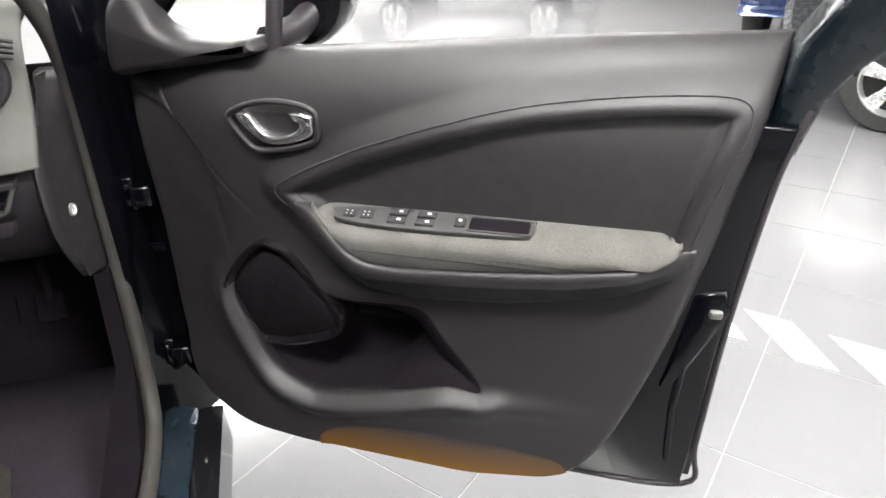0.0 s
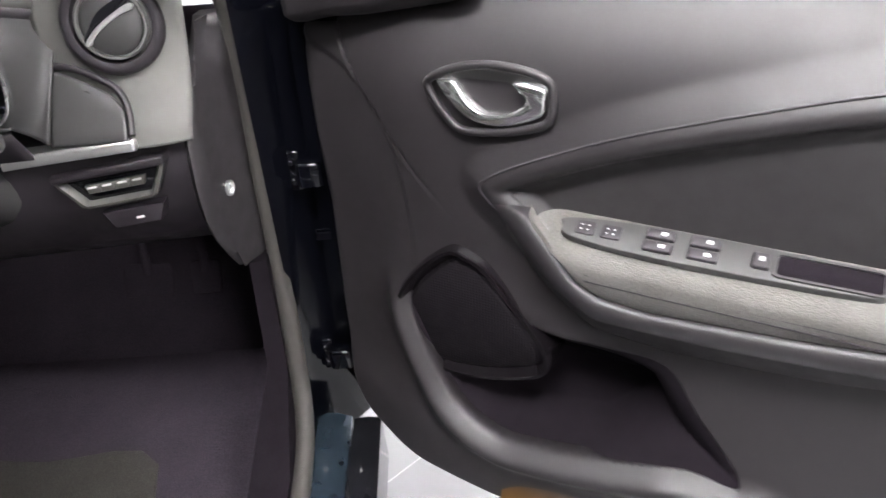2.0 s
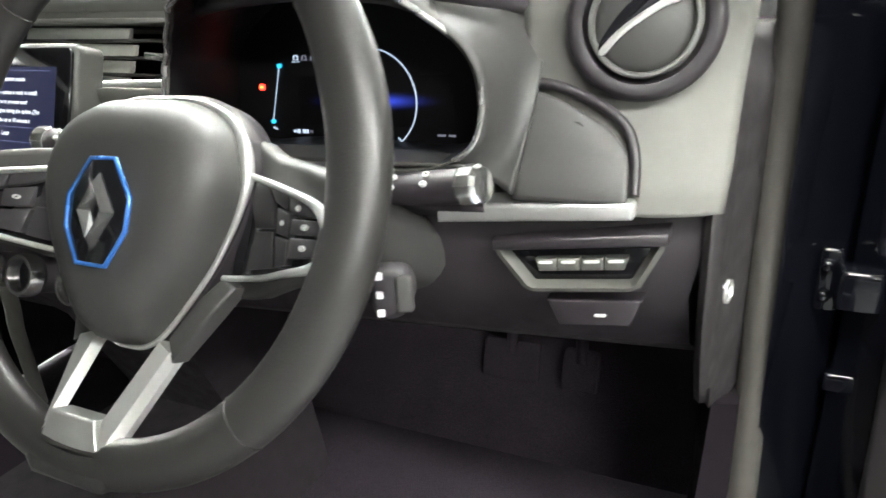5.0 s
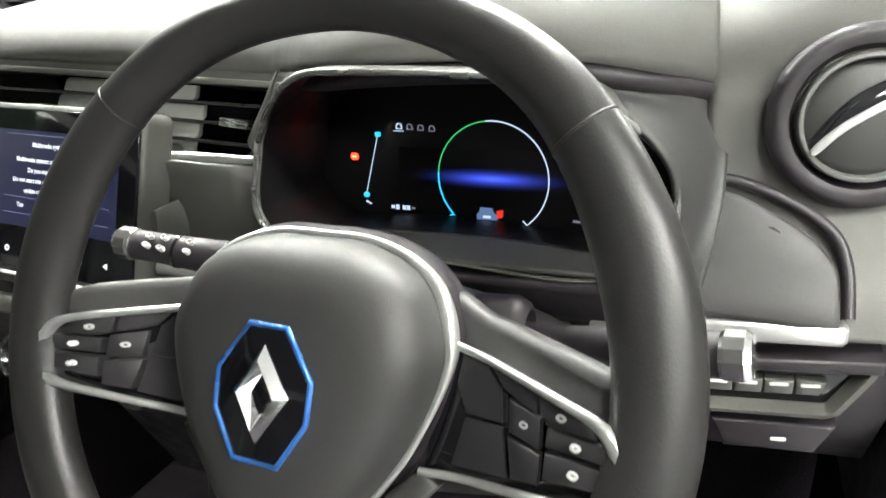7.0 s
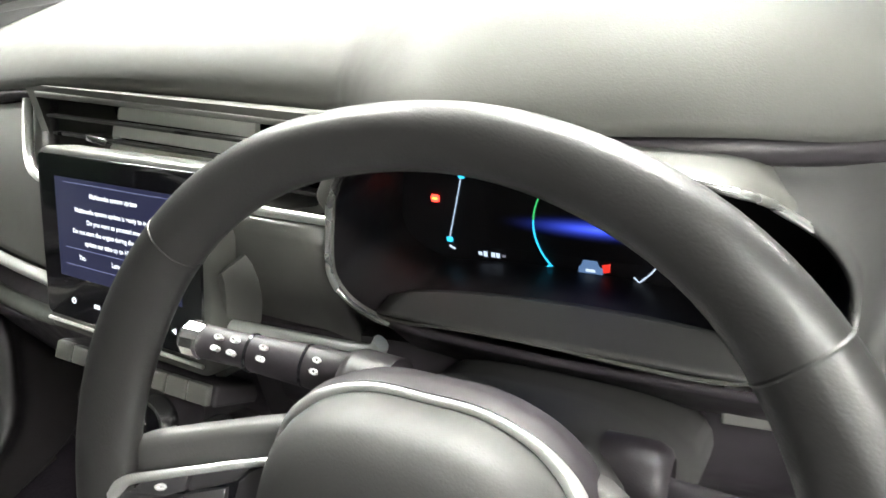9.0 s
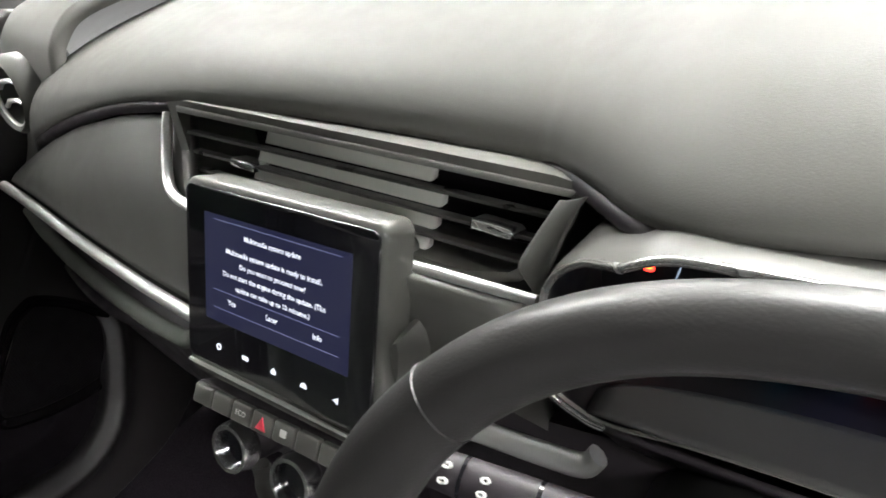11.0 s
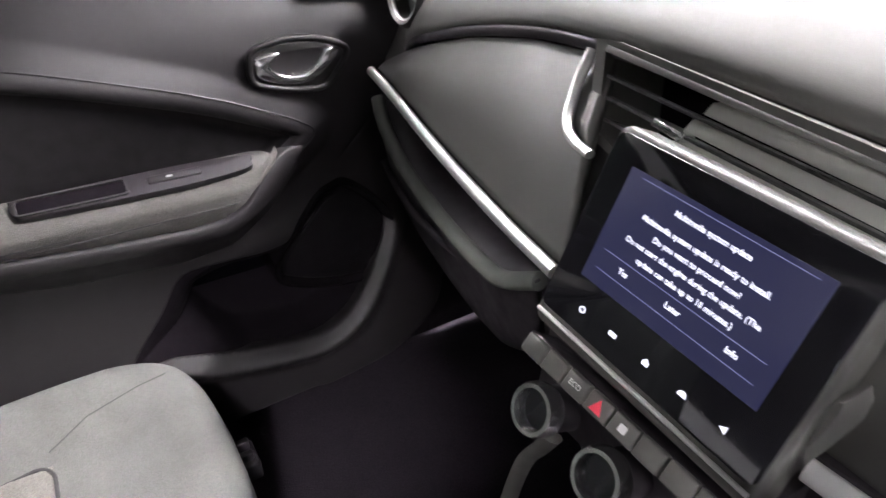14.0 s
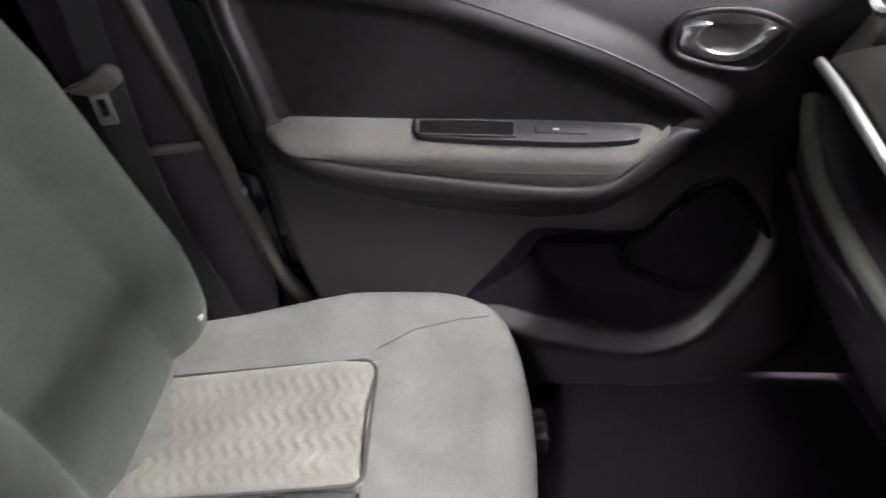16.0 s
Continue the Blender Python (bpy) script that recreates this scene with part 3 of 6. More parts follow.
        part("mirror_glass", slab([(0.268 + 0.062 * math.cos(2 * math.pi * j / 24) * (1 + 0.10 * math.cos(2 * math.pi * j / 24)), 1.092 + 0.068 * math.sin(2 * math.pi * j / 24)) for j in range(24)], -0.178, -0.170, 0.001, at), MIRROR, mir, "mirror glass")
        part("mirror_arm", tube([at(0.25, 1.04, -0.09), at(0.27, 1.05, -0.15), at(0.29, 1.08, -0.20)], 0.022, 10), DARK, d)
    return d


# Amber light painted on the trim: tint and emission fade out upwards
AMBERGLOW = glow("amber_light_paint", (1.0, 0.46, 0.05), 0.0)
_nt = AMBERGLOW.node_tree
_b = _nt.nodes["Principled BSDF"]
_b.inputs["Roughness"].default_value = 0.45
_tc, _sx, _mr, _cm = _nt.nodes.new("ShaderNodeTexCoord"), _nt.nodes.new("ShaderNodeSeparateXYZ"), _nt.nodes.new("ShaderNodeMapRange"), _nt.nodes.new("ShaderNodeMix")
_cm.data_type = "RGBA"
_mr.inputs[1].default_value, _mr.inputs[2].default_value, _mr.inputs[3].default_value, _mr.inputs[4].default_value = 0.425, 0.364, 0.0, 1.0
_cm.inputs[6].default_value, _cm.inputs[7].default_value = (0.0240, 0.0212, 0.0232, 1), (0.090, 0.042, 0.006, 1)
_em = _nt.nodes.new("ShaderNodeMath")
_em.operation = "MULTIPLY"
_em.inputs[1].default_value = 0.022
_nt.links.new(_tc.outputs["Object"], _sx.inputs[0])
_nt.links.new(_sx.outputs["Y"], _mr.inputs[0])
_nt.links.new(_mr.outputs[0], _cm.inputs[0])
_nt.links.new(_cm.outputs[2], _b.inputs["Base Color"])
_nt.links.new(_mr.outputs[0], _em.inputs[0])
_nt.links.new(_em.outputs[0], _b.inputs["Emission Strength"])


def tinted():
    """Thin green-grey safety glass: it lets light through and mirrors a little."""
    m = bpy.data.materials.new("tinted_glass")
    m.use_nodes = True
    nt = m.node_tree
    nt.nodes.remove(nt.nodes["Principled BSDF"])
    t, g, f, x = nt.nodes.new("ShaderNodeBsdfTransparent"), nt.nodes.new("ShaderNodeBsdfGlossy"), nt.nodes.new("ShaderNodeFresnel"), nt.nodes.new("ShaderNodeMixShader")
    t.inputs[0].default_value = (0.42, 0.50, 0.45, 1)
    g.inputs["Roughness"].default_value = 0.02
    f.inputs["IOR"].default_value = 1.45
    nt.links.new(f.outputs[0], x.inputs[0])
    nt.links.new(t.outputs[0], x.inputs[1])
    nt.links.new(g.outputs[0], x.inputs[2])
    nt.links.new(x.outputs[0], nt.nodes["Material Output"].inputs[0])
    return m


GLASS = tinted()
# Near black: the door pocket's shade put into the colour; other parts share it
POCKSHADE = mat("pocket_shade_black", (0.0080, 0.0060, 0.0085), 0.9, grain=0.2, scale=700, spec=0.10)
TEAL = mat("teal_paint", (0.0035, 0.0060, 0.0085), 0.25, coat=0.2)
GRILLE = mat("speaker_mesh", (0.0065, 0.0052, 0.0068), 0.7, var=0.1, spec=0.12)
_nt = GRILLE.node_tree
_tc, _vo, _bp = _nt.nodes.new("ShaderNodeTexCoord"), _nt.nodes.new("ShaderNodeTexVoronoi"), _nt.nodes.new("ShaderNodeBump")
_vo.inputs["Scale"].default_value, _vo.inputs["Randomness"].default_value = 240, 0.0
_bp.inputs["Strength"].default_value, _bp.inputs["Distance"].default_value = 0.7, 0.002
_nt.links.new(_tc.outputs["Object"], _vo.inputs["Vector"])
_nt.links.new(_vo.outputs["Distance"], _bp.inputs["Height"])
_nt.links.new(_bp.outputs[0], _nt.nodes["Principled BSDF"].inputs["Normal"])
# Insert material again, darkened for the shade on the passenger door
SOFTSHADE = mat("soft_touch_shaded", (0.0130, 0.0112, 0.0126), 0.7, grain=0.25, scale=1200, var=0.08, spec=0.3)
BEZEL = mat("speaker_gloss", (0.006, 0.005, 0.006), 0.12, spec=0.35, rvar=0.02)
MIRROR = mat("mirror_silver", (0.9, 0.9, 0.9), 0.02, metal=1.0, var=0.01, rvar=0.0)

M_DRV = Matrix(((0.857, 0, -0.515, 0.80), (-0.515, 0, -0.857, 0.30), (0, 1, 0, 0), (0, 0, 0, 1)))
M_PAS = Matrix(((0, 0, 1, -0.650), (1, 0, 0, 0.475), (0, 1, 0, -0.010), (0, 0, 0, 1)))
car_door("driver_door", "open dark navy front car door with charcoal trim and grey fabric armrest", M_DRV, 1, True)
car_door("passenger_door", "closed front car door with charcoal trim beside the passenger seat", M_PAS, -1, False)


# ---------------------------------------------------------------- steering wheel
TILT = radians(27.3)
HUBC = (0.379, 0.0192, 0.9624)
WH = plane_at(HUBC, (1, 0, 0), (0, math.sin(TILT), math.cos(TILT)))
RIM = 0.1641


def rim_radius(deg):
    """The rim is not quite round: wider at the right grip, flatter at the top."""
    return RIM + 0.0022 * math.exp(-((deg - 52) / 15) ** 2) - 0.0018 * math.exp(-((deg - 97) / 15) ** 2)


def rim_section(deg, grow=0.0, n=24):
    """Outline of the rim across its run: thicker grips with a thumb rest on the inner side."""
    r, c, s = rim_radius(deg), math.cos(math.radians(deg)), math.sin(math.radians(deg))
    a = 0.0155 + 0.0018 * math.cos(math.radians(2 * deg)) - 0.0011 * s + grow
    grip = math.exp(-((deg - 22) / 16) ** 2) + math.exp(-((deg - 158) / 16) ** 2)
    out = []
    for j in range(n):
        t = 2 * math.pi * j / n
        k = a * math.cos(t) * (1 + (0.16 * grip if math.cos(t) < 0 else 0.0))
        out.append(WH((r + k) * c, (r + k) * s, 0.0128 * (1 + grow / 0.0155) * math.sin(t)))
    return out


def steering_wheel():
    w = thing("steering_wheel", "black leather steering wheel with satin silver spokes and blue-edged badge", "steering wheel")
    part("rim", loft([rim_section(3 * i) for i in range(121)], False), LEATHER, w, smooth=80)
    for deg in (40, 137, 313, 227):
        part("seam", tube(rim_section(deg, -0.0002), 0.0008, 6, closed=True), LEATHER, w)
    half = [(0.024, 0.0545), (0.044, 0.0490), (0.058, 0.0405), (0.067, 0.0290), (0.0735, 0.0085), (0.071, -0.010), (0.064, -0.030), (0.053, -0.052), (0.029, -0.086), (0.013, -0.0975)]
    hub = [(0.0, 0.0550)] + half + [(0.0, -0.0990)] + [(-a, b) for a, b in half[::-1]]
    HX = -0.005
    ho = [(p.x + HX, p.y) for p in spline([(a, b, 0) for a, b in hub], 5, True)]
    cx, cy = HX, -0.022
    low = lambda b: -0.024 - 0.004 * min(1, max(0, (b + 0.10) / 0.15))
    rings = []
    for k, h in ((0.95, -0.7), (1.0, -0.35), (1.0, 0.0), (0.985, 0.25), (0.95, 0.50), (0.88, 0.72), (0.76, 0.87), (0.58, 0.955), (0.3, 0.995), (0.05, 1.0)):
        rings.append([WH(cx + (a - cx) * k, cy + (b - cy) * k, low(b) + (0.0085 - low(b)) * h) for a, b in ho])
    part("hub_pad", loft(rings), HUBMAT, w, "charcoal airbag cover", smooth=60)
    edge, wide = [], []
    for a, b in ho:
        edge.append(WH(cx + (a - cx) * 1.02, cy + (b - cy) * 1.02, low(b) - 0.001))
        side = min(1.0, abs(a - HX) / 0.055)
        wide.append(0.0019 + 0.0026 * side * math.exp(-((b - 0.022) / 0.026) ** 2))
    part("hub_trim", tube(edge, wide, 8, closed=True), SATIN, w, "satin silver edging")
    part("hub_back", loft([[WH(cx + (a - cx) * k, cy + (b - cy) * k, h) for a, b in ho] for k, h in ((1.05, -0.030), (1.08, -0.036), (1.07, -0.050), (0.80, -0.062), (0.7, -0.075))]), DARK, w, "black rear shell of the hub", smooth=60)
    part("column_boss", lathe([(0.050, -0.11), (0.054, -0.08), (0.056, -0.05)], 28, lambda a, b, c: WH(a, b - 0.02, c)), DARK, w)
    # badge
    bo = [(-0.0100, 0.0312), (0.0100, 0.0312), (0.0252, 0.0090), (0.0248, -0.0100), (0.0120, -0.0312), (-0.0120, -0.0312), (-0.0248, -0.0100), (-0.0252, 0.0090)]
    bc = lambda a, b, c: WH(a - 0.0055, b - 0.0195, c)
    badge = part("badge", slab(bo, -0.004, 0.0098, 0.0015, bc), GLOSS, w, "gloss black badge plate")
    part("badge_edge", tube([bc(a, b, 0.0092) for a, b in bo], 0.0015, 8, closed=True), BLUE, badge, "bright blue badge edge")
    dia, eye = [(0, 0.0225), (0.0150, 0), (0, -0.0225), (-0.0150, 0)], [(0, 0.0095), (0.0050, 0), (0, -0.0095), (-0.0050, 0)]
    ridge = [(0.0 + 0.5 * (a + c), 0.5 * (b + d)) for (a, b), (c, d) in zip(dia, eye)]
    gem = loft([[bc(a, b, 0.009) for a, b in dia], [bc(a, b, 0.0105) for a, b in dia], [bc(a, b, 0.0150) for a, b in ridge], [bc(a, b, 0.0100) for a, b in eye]], False)
    part("badge_emblem", gem, CHROME, badge, "faceted chrome lozenge", smooth=0)
    part("horn_mark", slab(rect(0.034, 0.0035, 0.044, 0.0048), 0.0, 0.0068, 0.0002, lambda a, b, c: WH(a, b, c - 0.004)), DARK, w)
    # side spokes with button fields
    lift = lambda a, b, c: WH(a, b, c - 0.026 + 0.034 * float(step(np.array(abs(a)), 0.070, 0.150)))
    for sg in (1, -1):
        arm = [(0.058, 0.030), (0.085, 0.026), (0.112, 0.021), (0.142, 0.014), (0.160, 0.004), (0.163, -0.018), (0.160, -0.036), (0.150, -0.043), (0.112, -0.050), (0.055, -0.058)]
        fine = [(p.x, p.y) for p in spline([(sg * a, b, 0) for a, b in arm][::sg], 4, True)]
        part("spoke", slab(fine, -0.024, -0.0105, 0.006, lift), HUBMAT, w, smooth=60)
        run = [(0.070, 0.0115), (0.105, 0.0045), (0.136, -0.0025), (0.1475, -0.0085), (0.1545, -0.0190), (0.1535, -0.0285), (0.1440, -0.0370), (0.117, -0.0425), (0.092, -0.0470), (0.060, -0.0505)]
        c = spline([(sg * a, b, 0) for a, b in run], 5)
        rad = [0.0020 + 0.0026 * math.exp(-((i / (len(c) - 1) - 0.48) / 0.17) ** 2) for i in range(len(c))]
        part("spoke_trim", tube([lift(p.x, p.y, -0.0022) for p in c], rad, 8), SATIN, w, "satin silver button surround")
        fl = [(sg * a, b) for a, b in [(0.064, 0.0115)] + run[1:3] + [(0.146, -0.010), (0.152, -0.020), (0.151, -0.028), (0.143, -0.0355)] + run[7:]][::sg]
        panel = part("button_field", slab(fl, -0.016, -0.0085, 0.001, lift), GLOSS, w, "gloss black button field")
        keys = [((0.117, 0.0005), (0.135, -0.0038), (0.1435, -0.0115), (0.127, -0.0115), (0.119, -0.0085)),
                ((0.090, 0.0065), (0.1155, 0.0008), (0.1175, -0.0085), (0.108, -0.0062), (0.099, -0.0030)),
                ((0.076, 0.0090), (0.0885, 0.0066), (0.0975, -0.0035), (0.1000, -0.0180), (0.080, -0.0190), (0.074, -0.006)),
                ((0.1025, -0.0065), (0.1190, -0.0102), (0.1200, -0.0225), (0.1040, -0.0205)),
                ((0.1225, -0.0128), (0.1470, -0.0128), (0.1495, -0.0205), (0.1225, -0.0205)),
                ((0.1225, -0.0225), (0.1495, -0.0222), (0.1470, -0.0310), (0.1225, -0.0335)),
                ((0.0800, -0.0208), (0.1005, -0.0200), (0.1050, -0.0400), (0.0750, -0.0440)),
                ((0.1035, -0.0225), (0.1205, -0.0245), (0.1205, -0.0370), (0.1075, -0.0390))]
        for k, pts in enumerate(keys):
            part("button", slab([(sg * a, b) for a, b in pts][::sg], -0.012, -0.0030, 0.0009, lift), BTN, panel)
            if k == 1 or k == 7:
                continue
            mx, my = sg * sum(p[0] for p in pts) / len(pts), sum(p[1] for p in pts) / len(pts)
            sym = [(mx + 0.0024 * math.cos(2 * math.pi * j / 8), my + 0.0016 * math.sin(2 * math.pi * j / 8)) for j in range(8)]
            part("mark", frame_ring(sym, [(mx + (a - mx) * 0.5, my + (b - my) * 0.4) for a, b in sym], -0.0060, -0.0024, lift), MARK, panel)
    # lower fork: a dark brace from each spoke, a silver leg, and the foot that joins them
    for sg in (1, -1):
        fork = lambda a, b, c: WH(a + HX, b, c - 0.026 + 0.036 * min(1, max(0, (-b - 0.090) / 0.055)))
        brace = [(0.066, -0.050), (0.076, -0.055), (0.056, -0.080), (0.043, -0.104), (0.030, -0.092), (0.052, -0.062)]
        part("spoke_brace", slab([(sg * a, b) for a, b in brace][::sg], -0.014, 0.000, 0.003, fork), HUBMAT, w, "dark brace beside the hub")
        face = [(0.0235, -0.094), (0.0425, -0.0985), (0.0290, -0.1565), (0.0180, -0.1390)]
        deep = [(0.0290, -0.094), (0.0425, -0.0985), (0.0290, -0.1565), (0.0240, -0.1390)]
        leg = loft([[fork(sg * a, b, -0.012) for a, b in deep], [fork(sg * a, b, -0.006) for a, b in face], [fork(sg * a + sg * 0.0035 * (1 if i in (1, 2) else 0) * -1 + sg * 0.003 * (1 if i in (0, 3) else 0), b, 0.001) for i, (a, b) in enumerate(face)]])
        part("lower_spoke", leg, SATIN, w, "satin silver lower spoke", smooth=30)
    foot = [(-0.0185, -0.1380), (0.0185, -0.1380), (0.0255, -0.1590), (-0.0255, -0.1590)]
    part("spoke_foot", slab([(a + HX, b) for a, b in foot], -0.004, 0.0105, 0.002, WH), SATIN, w, "satin silver spoke foot")
    part("foot_cover", slab([(a + HX, b) for a, b in ((-0.033, -0.152), (-0.029, -0.1605), (0.029, -0.1605), (0.033, -0.152), (0.036, -0.170), (0.028, -0.178), (-0.028, -0.178), (-0.036, -0.170))], -0.010, 0.0118, 0.005, WH), LEATHER, w, "leather cover round the spoke foot", smooth=60)
    return w


BTN = mat("button_plastic", (0.030, 0.028, 0.031), 0.42, grain=0.1, scale=1000, var=0.04, rvar=0.02)
BLUE = mat("badge_blue", (0.05, 0.18, 0.55), 0.3, metal=0.3, var=0.05)
steering_wheel()


def stalk(name, label, base, tip, r0, r1, ring, marks):
    s = thing(name, label, "control stalk")
    b, t = Vector(base), Vector(tip)
    path = [b.lerp(t, k) for k in (0, 0.15, 0.35, 0.6, 0.8, 1.0)]
    part("lever", tube(path, [r0, r0 * 1.05, r0, (r0 + r1) / 2, r1, r1], 18, flat=0.8), DARK, s)
    d = (t - b).normalized()
    knob = [t - d * 0.001, t + d * 0.001, t + d * 0.010, t + d * 0.013, t + d * 0.0135]
    part("end_knob", tube(knob, [r1 * 1.0, r1 * 1.10, r1 * 1.10, r1 * 0.95, r1 * 0.3], 12), CHROME, s, "bright silver end cap", smooth=20)
    up = Vector((0, -0.6, 0.8))
    q = plane_at(b, d, up.cross(d))
    for k, hgt in marks:
        for e in (-0.55, 0.55):
            sy = [(k * (t - b).length + 0.0025 * math.cos(2 * math.pi * j / 8), e * hgt + 0.0018 * math.sin(2 * math.pi * j / 8)) for j in range(8)]
            part("mark", frame_ring(sy, [(k * (t - b).length + (u - k * (t - b).length) * 0.55, e * hgt + (v - e * hgt) * 0.5) for u, v in sy], 0.0, (r0 + r1) / 2 * 1.03, q), MARK, s)
    for k in (0.42, 0.72):
        p = b.lerp(t, k)
        part("groove", tube([p - d * 0.001, p + d * 0.001], r0 * 0.93 if k > 0.5 else r0 * 1.0, 18, flat=0.8), GLOSS, s)
    return s


stalk("wiper_stalk", "black control stalk with silver end beside the steering wheel", (0.452, 0.112, 0.926), (0.566, 0.0965, 0.9445), 0.0085, 0.0112, SATIN, ((0.58, 0.006), (0.80, 0.006)))
stalk("light_stalk", "black light stalk with silver tip and white symbols", (0.318, 0.120, 0.946), (0.190, 0.110, 0.9565), 0.0128, 0.0106, SATIN, ((0.34, 0.006), (0.62, 0.006), (0.78, 0.007), (0.87, 0.006)))


def audio_pod():
    p = thing("audio_stalk", "small black audio control pod with white symbols behind the wheel", "control stalk")
    q = plane_at((0.517, 0.082, 0.875), (0.93, 0.36, 0), (0, 0.25, 0.97))
    part("arm", tube([(0.44, 0.12, 0.872), (0.50, 0.095, 0.872)], 0.010, 10), DARK, p)
    part("pod", slab([(u.x, u.y) for u in spline([(-0.012, -0.015, 0), (-0.013, 0.013, 0), (0.004, 0.015, 0), (0.011, 0.009, 0), (0.012, -0.006, 0), (0.004, -0.016, 0)], 4, True)], -0.022, 0.006, 0.005, q), DARK, p)
    part("rocker", slab(rect(0.003, -0.012, 0.014, 0.012, 0.003), 0.004, 0.010, 0.002, q), HUBMAT, p)
    for b in (-0.012, 0.0, 0.012):
        part("mark", slab(rect(-0.010, b - 0.0025, -0.005, b + 0.0025, 0.001), 0.005, 0.0066, 0.0002, q), MARK, p)
    return p


audio_pod()


# ---------------------------------------------------------------- dashboard
LIP = [(-0.640, 0.345, 0.930), (-0.560, 0.315, 0.968), (-0.480, 0.300, 0.995), (-0.400, 0.298, 1.020), (-0.290, 0.298, 1.043), (-0.190, 0.300, 1.050), (-0.050, 0.302, 1.047), (0.080, 0.302, 1.040), (0.170, 0.298, 1.034), (0.200, 0.286, 1.040), (0.224, 0.266, 1.044), (0.250, 0.240, 1.049), (0.277, 0.214, 1.053), (0.305, 0.200, 1.056), (0.340, 0.197, 1.059), (0.400, 0.203, 1.060), (0.470, 0.217, 1.057), (0.515, 0.246, 1.045), (0.550, 0.290, 1.030)]


def lip_at(q):
    """Point of the pad's front edge at x."""
    xs = [p[0] for p in LIP]
    return Vector((q, float(np.interp(q, xs, [p[1] for p in LIP])), float(np.interp(q, xs, [p[2] for p in LIP]))))


LIPC = spline(LIP, 6)


CHEEK = spline([(0.90, 1.070, 0), (0.66, 1.100, 0), (0.46, 1.112, 0), (0.35, 1.104, 0), (0.304, 1.078, 0), (0.284, 1.045, 0), (0.279, 1.005, 0), (0.274, 0.965, 0), (0.257, 0.925, 0), (0.240, 0.898, 0), (0.234, 0.878, 0)], 4)


def cheek_y(z):
    """Depth of the driver's end of the dashboard at a height below the vent's middle."""
    c = [p for p in CHEEK if p.y <= 1.0][::-1]
    return float(np.interp(z, [p.y for p in c], [p.x for p in c]))


# the pad's outline at the driver's end
PADY = [0.290 + 0.630 * (i / 60) ** 1.6 for i in range(61)]
PADZ = [1.030 + 0.078 * (1 - math.exp(-(i / 60) / 0.16)) * 0.62 + 0.070 * (i / 60) for i in range(61)]


def dashboard():
    d = thing("dashboard", "grey and charcoal car dashboard with round side vents", "dashboard")
    n = len(LIPC) - 1

    def pad(a, b):
        p = LIPC[round(a * n)]
        k = b**1.6
        y = p.y + (0.92 - p.y) * k
        flat = 1.098 + 0.010 * math.sin(3 * p.x)
        rise = 1 - math.exp(-b / 0.16)
        z = p.z + (flat - p.z) * rise * 0.62 + 0.070 * b + 0.014 * math.exp(-((p.x - 0.40) / 0.14) ** 2) * math.exp(-((b - 0.28) / 0.2) ** 2)
        return (p.x * (1 - 0.10 * k), y, z)

    part("top_pad", grid(pad, n, 40), PAD, d, "light grey grained dashboard top", smooth=80, solid=0.012)
    part("pad_lip", tube([p + Vector((0, 0.006, -0.0070)) for p in LIPC], 0.0070, 16), DARK, d, "dark padded edge under the dashboard top")
    # outer cheeks with the round vents, mirrored
    for sg in (1, -1):
        def cheek(a, b, sg=sg):
            p = CHEEK[round(b * (len(CHEEK) - 1))]
            y, z = p.x, p.y
            s_ = float(step(np.array(a), 0.0, 0.45))
            if sg > 0 and z > 1.03:
                if y < 0.5:
                    y = float(np.interp(z, PADZ, PADY)) * (1 - s_) + y * s_
                else:
                    z = (float(np.interp(y, PADY, PADZ)) + 0.001) * (1 - s_) + z * s_
            x = (0.5485 + 0.1745 * a - 0.022 * a * max(0, 1.10 - z) / 0.236) * (1 - 0.10 * (max(0, y - 0.25) / 0.67))
            y += 0.12 * max(0, a - 0.6) ** 2
            if sg < 0:
                x, y = x - 0.03, y + 0.075 * max(0, min(1, (0.9 - y) / 0.5))
                z = z + 0.012
            return (sg * x, y, z)
        part("end_cheek", grid(cheek, 24, len(CHEEK) - 1), CHKLIT, d, "light grey dashboard end, brightened in colour for weaker light", smooth=80, solid=0.02)
    q = plane_at((0.637, 0.279, 1.012), (1, 0.10, 0), (0, 0.18, 1))
    vent = part("round_vent", lathe([(0.052, 0.020), (0.0555, 0.012), (0.0565, -0.002), (0.0545, -0.007), (0.050, -0.009), (0.044, -0.007), (0.0405, 0.002), (0.0395, 0.014)], 48, lambda a, b, c: q(a, b, -c)), DARK, d, "black round air vent")
    part("vent_ring", lathe([(0.0395, 0.000), (0.0395, 0.008), (0.0385, 0.0095), (0.0365, 0.0095), (0.0355, 0.008), (0.0350, 0.002)], 48, q), VENTM, vent, "grey metal vent ring", smooth=30)
    part("vent_disc", lathe([(0.037, -0.010), (0.0365, 0.002), (0.030, 0.007), (0.012, 0.010), (0.002, 0.010)], 36, q), HUBMAT, vent, "tilting vent disc", smooth=60)
    part("vent_slot", slab([(p.x, p.y) for p in spline([(-0.031, -0.014, 0), (-0.012, 0.012, 0), (0.014, 0.026, 0), (0.026, 0.024, 0), (0.012, 0.010, 0), (-0.012, -0.008, 0), (-0.026, -0.020, 0)], 4, True)], 0.004, 0.0105, 0.001, q), GLOSS, vent, "dark slot of the vent")
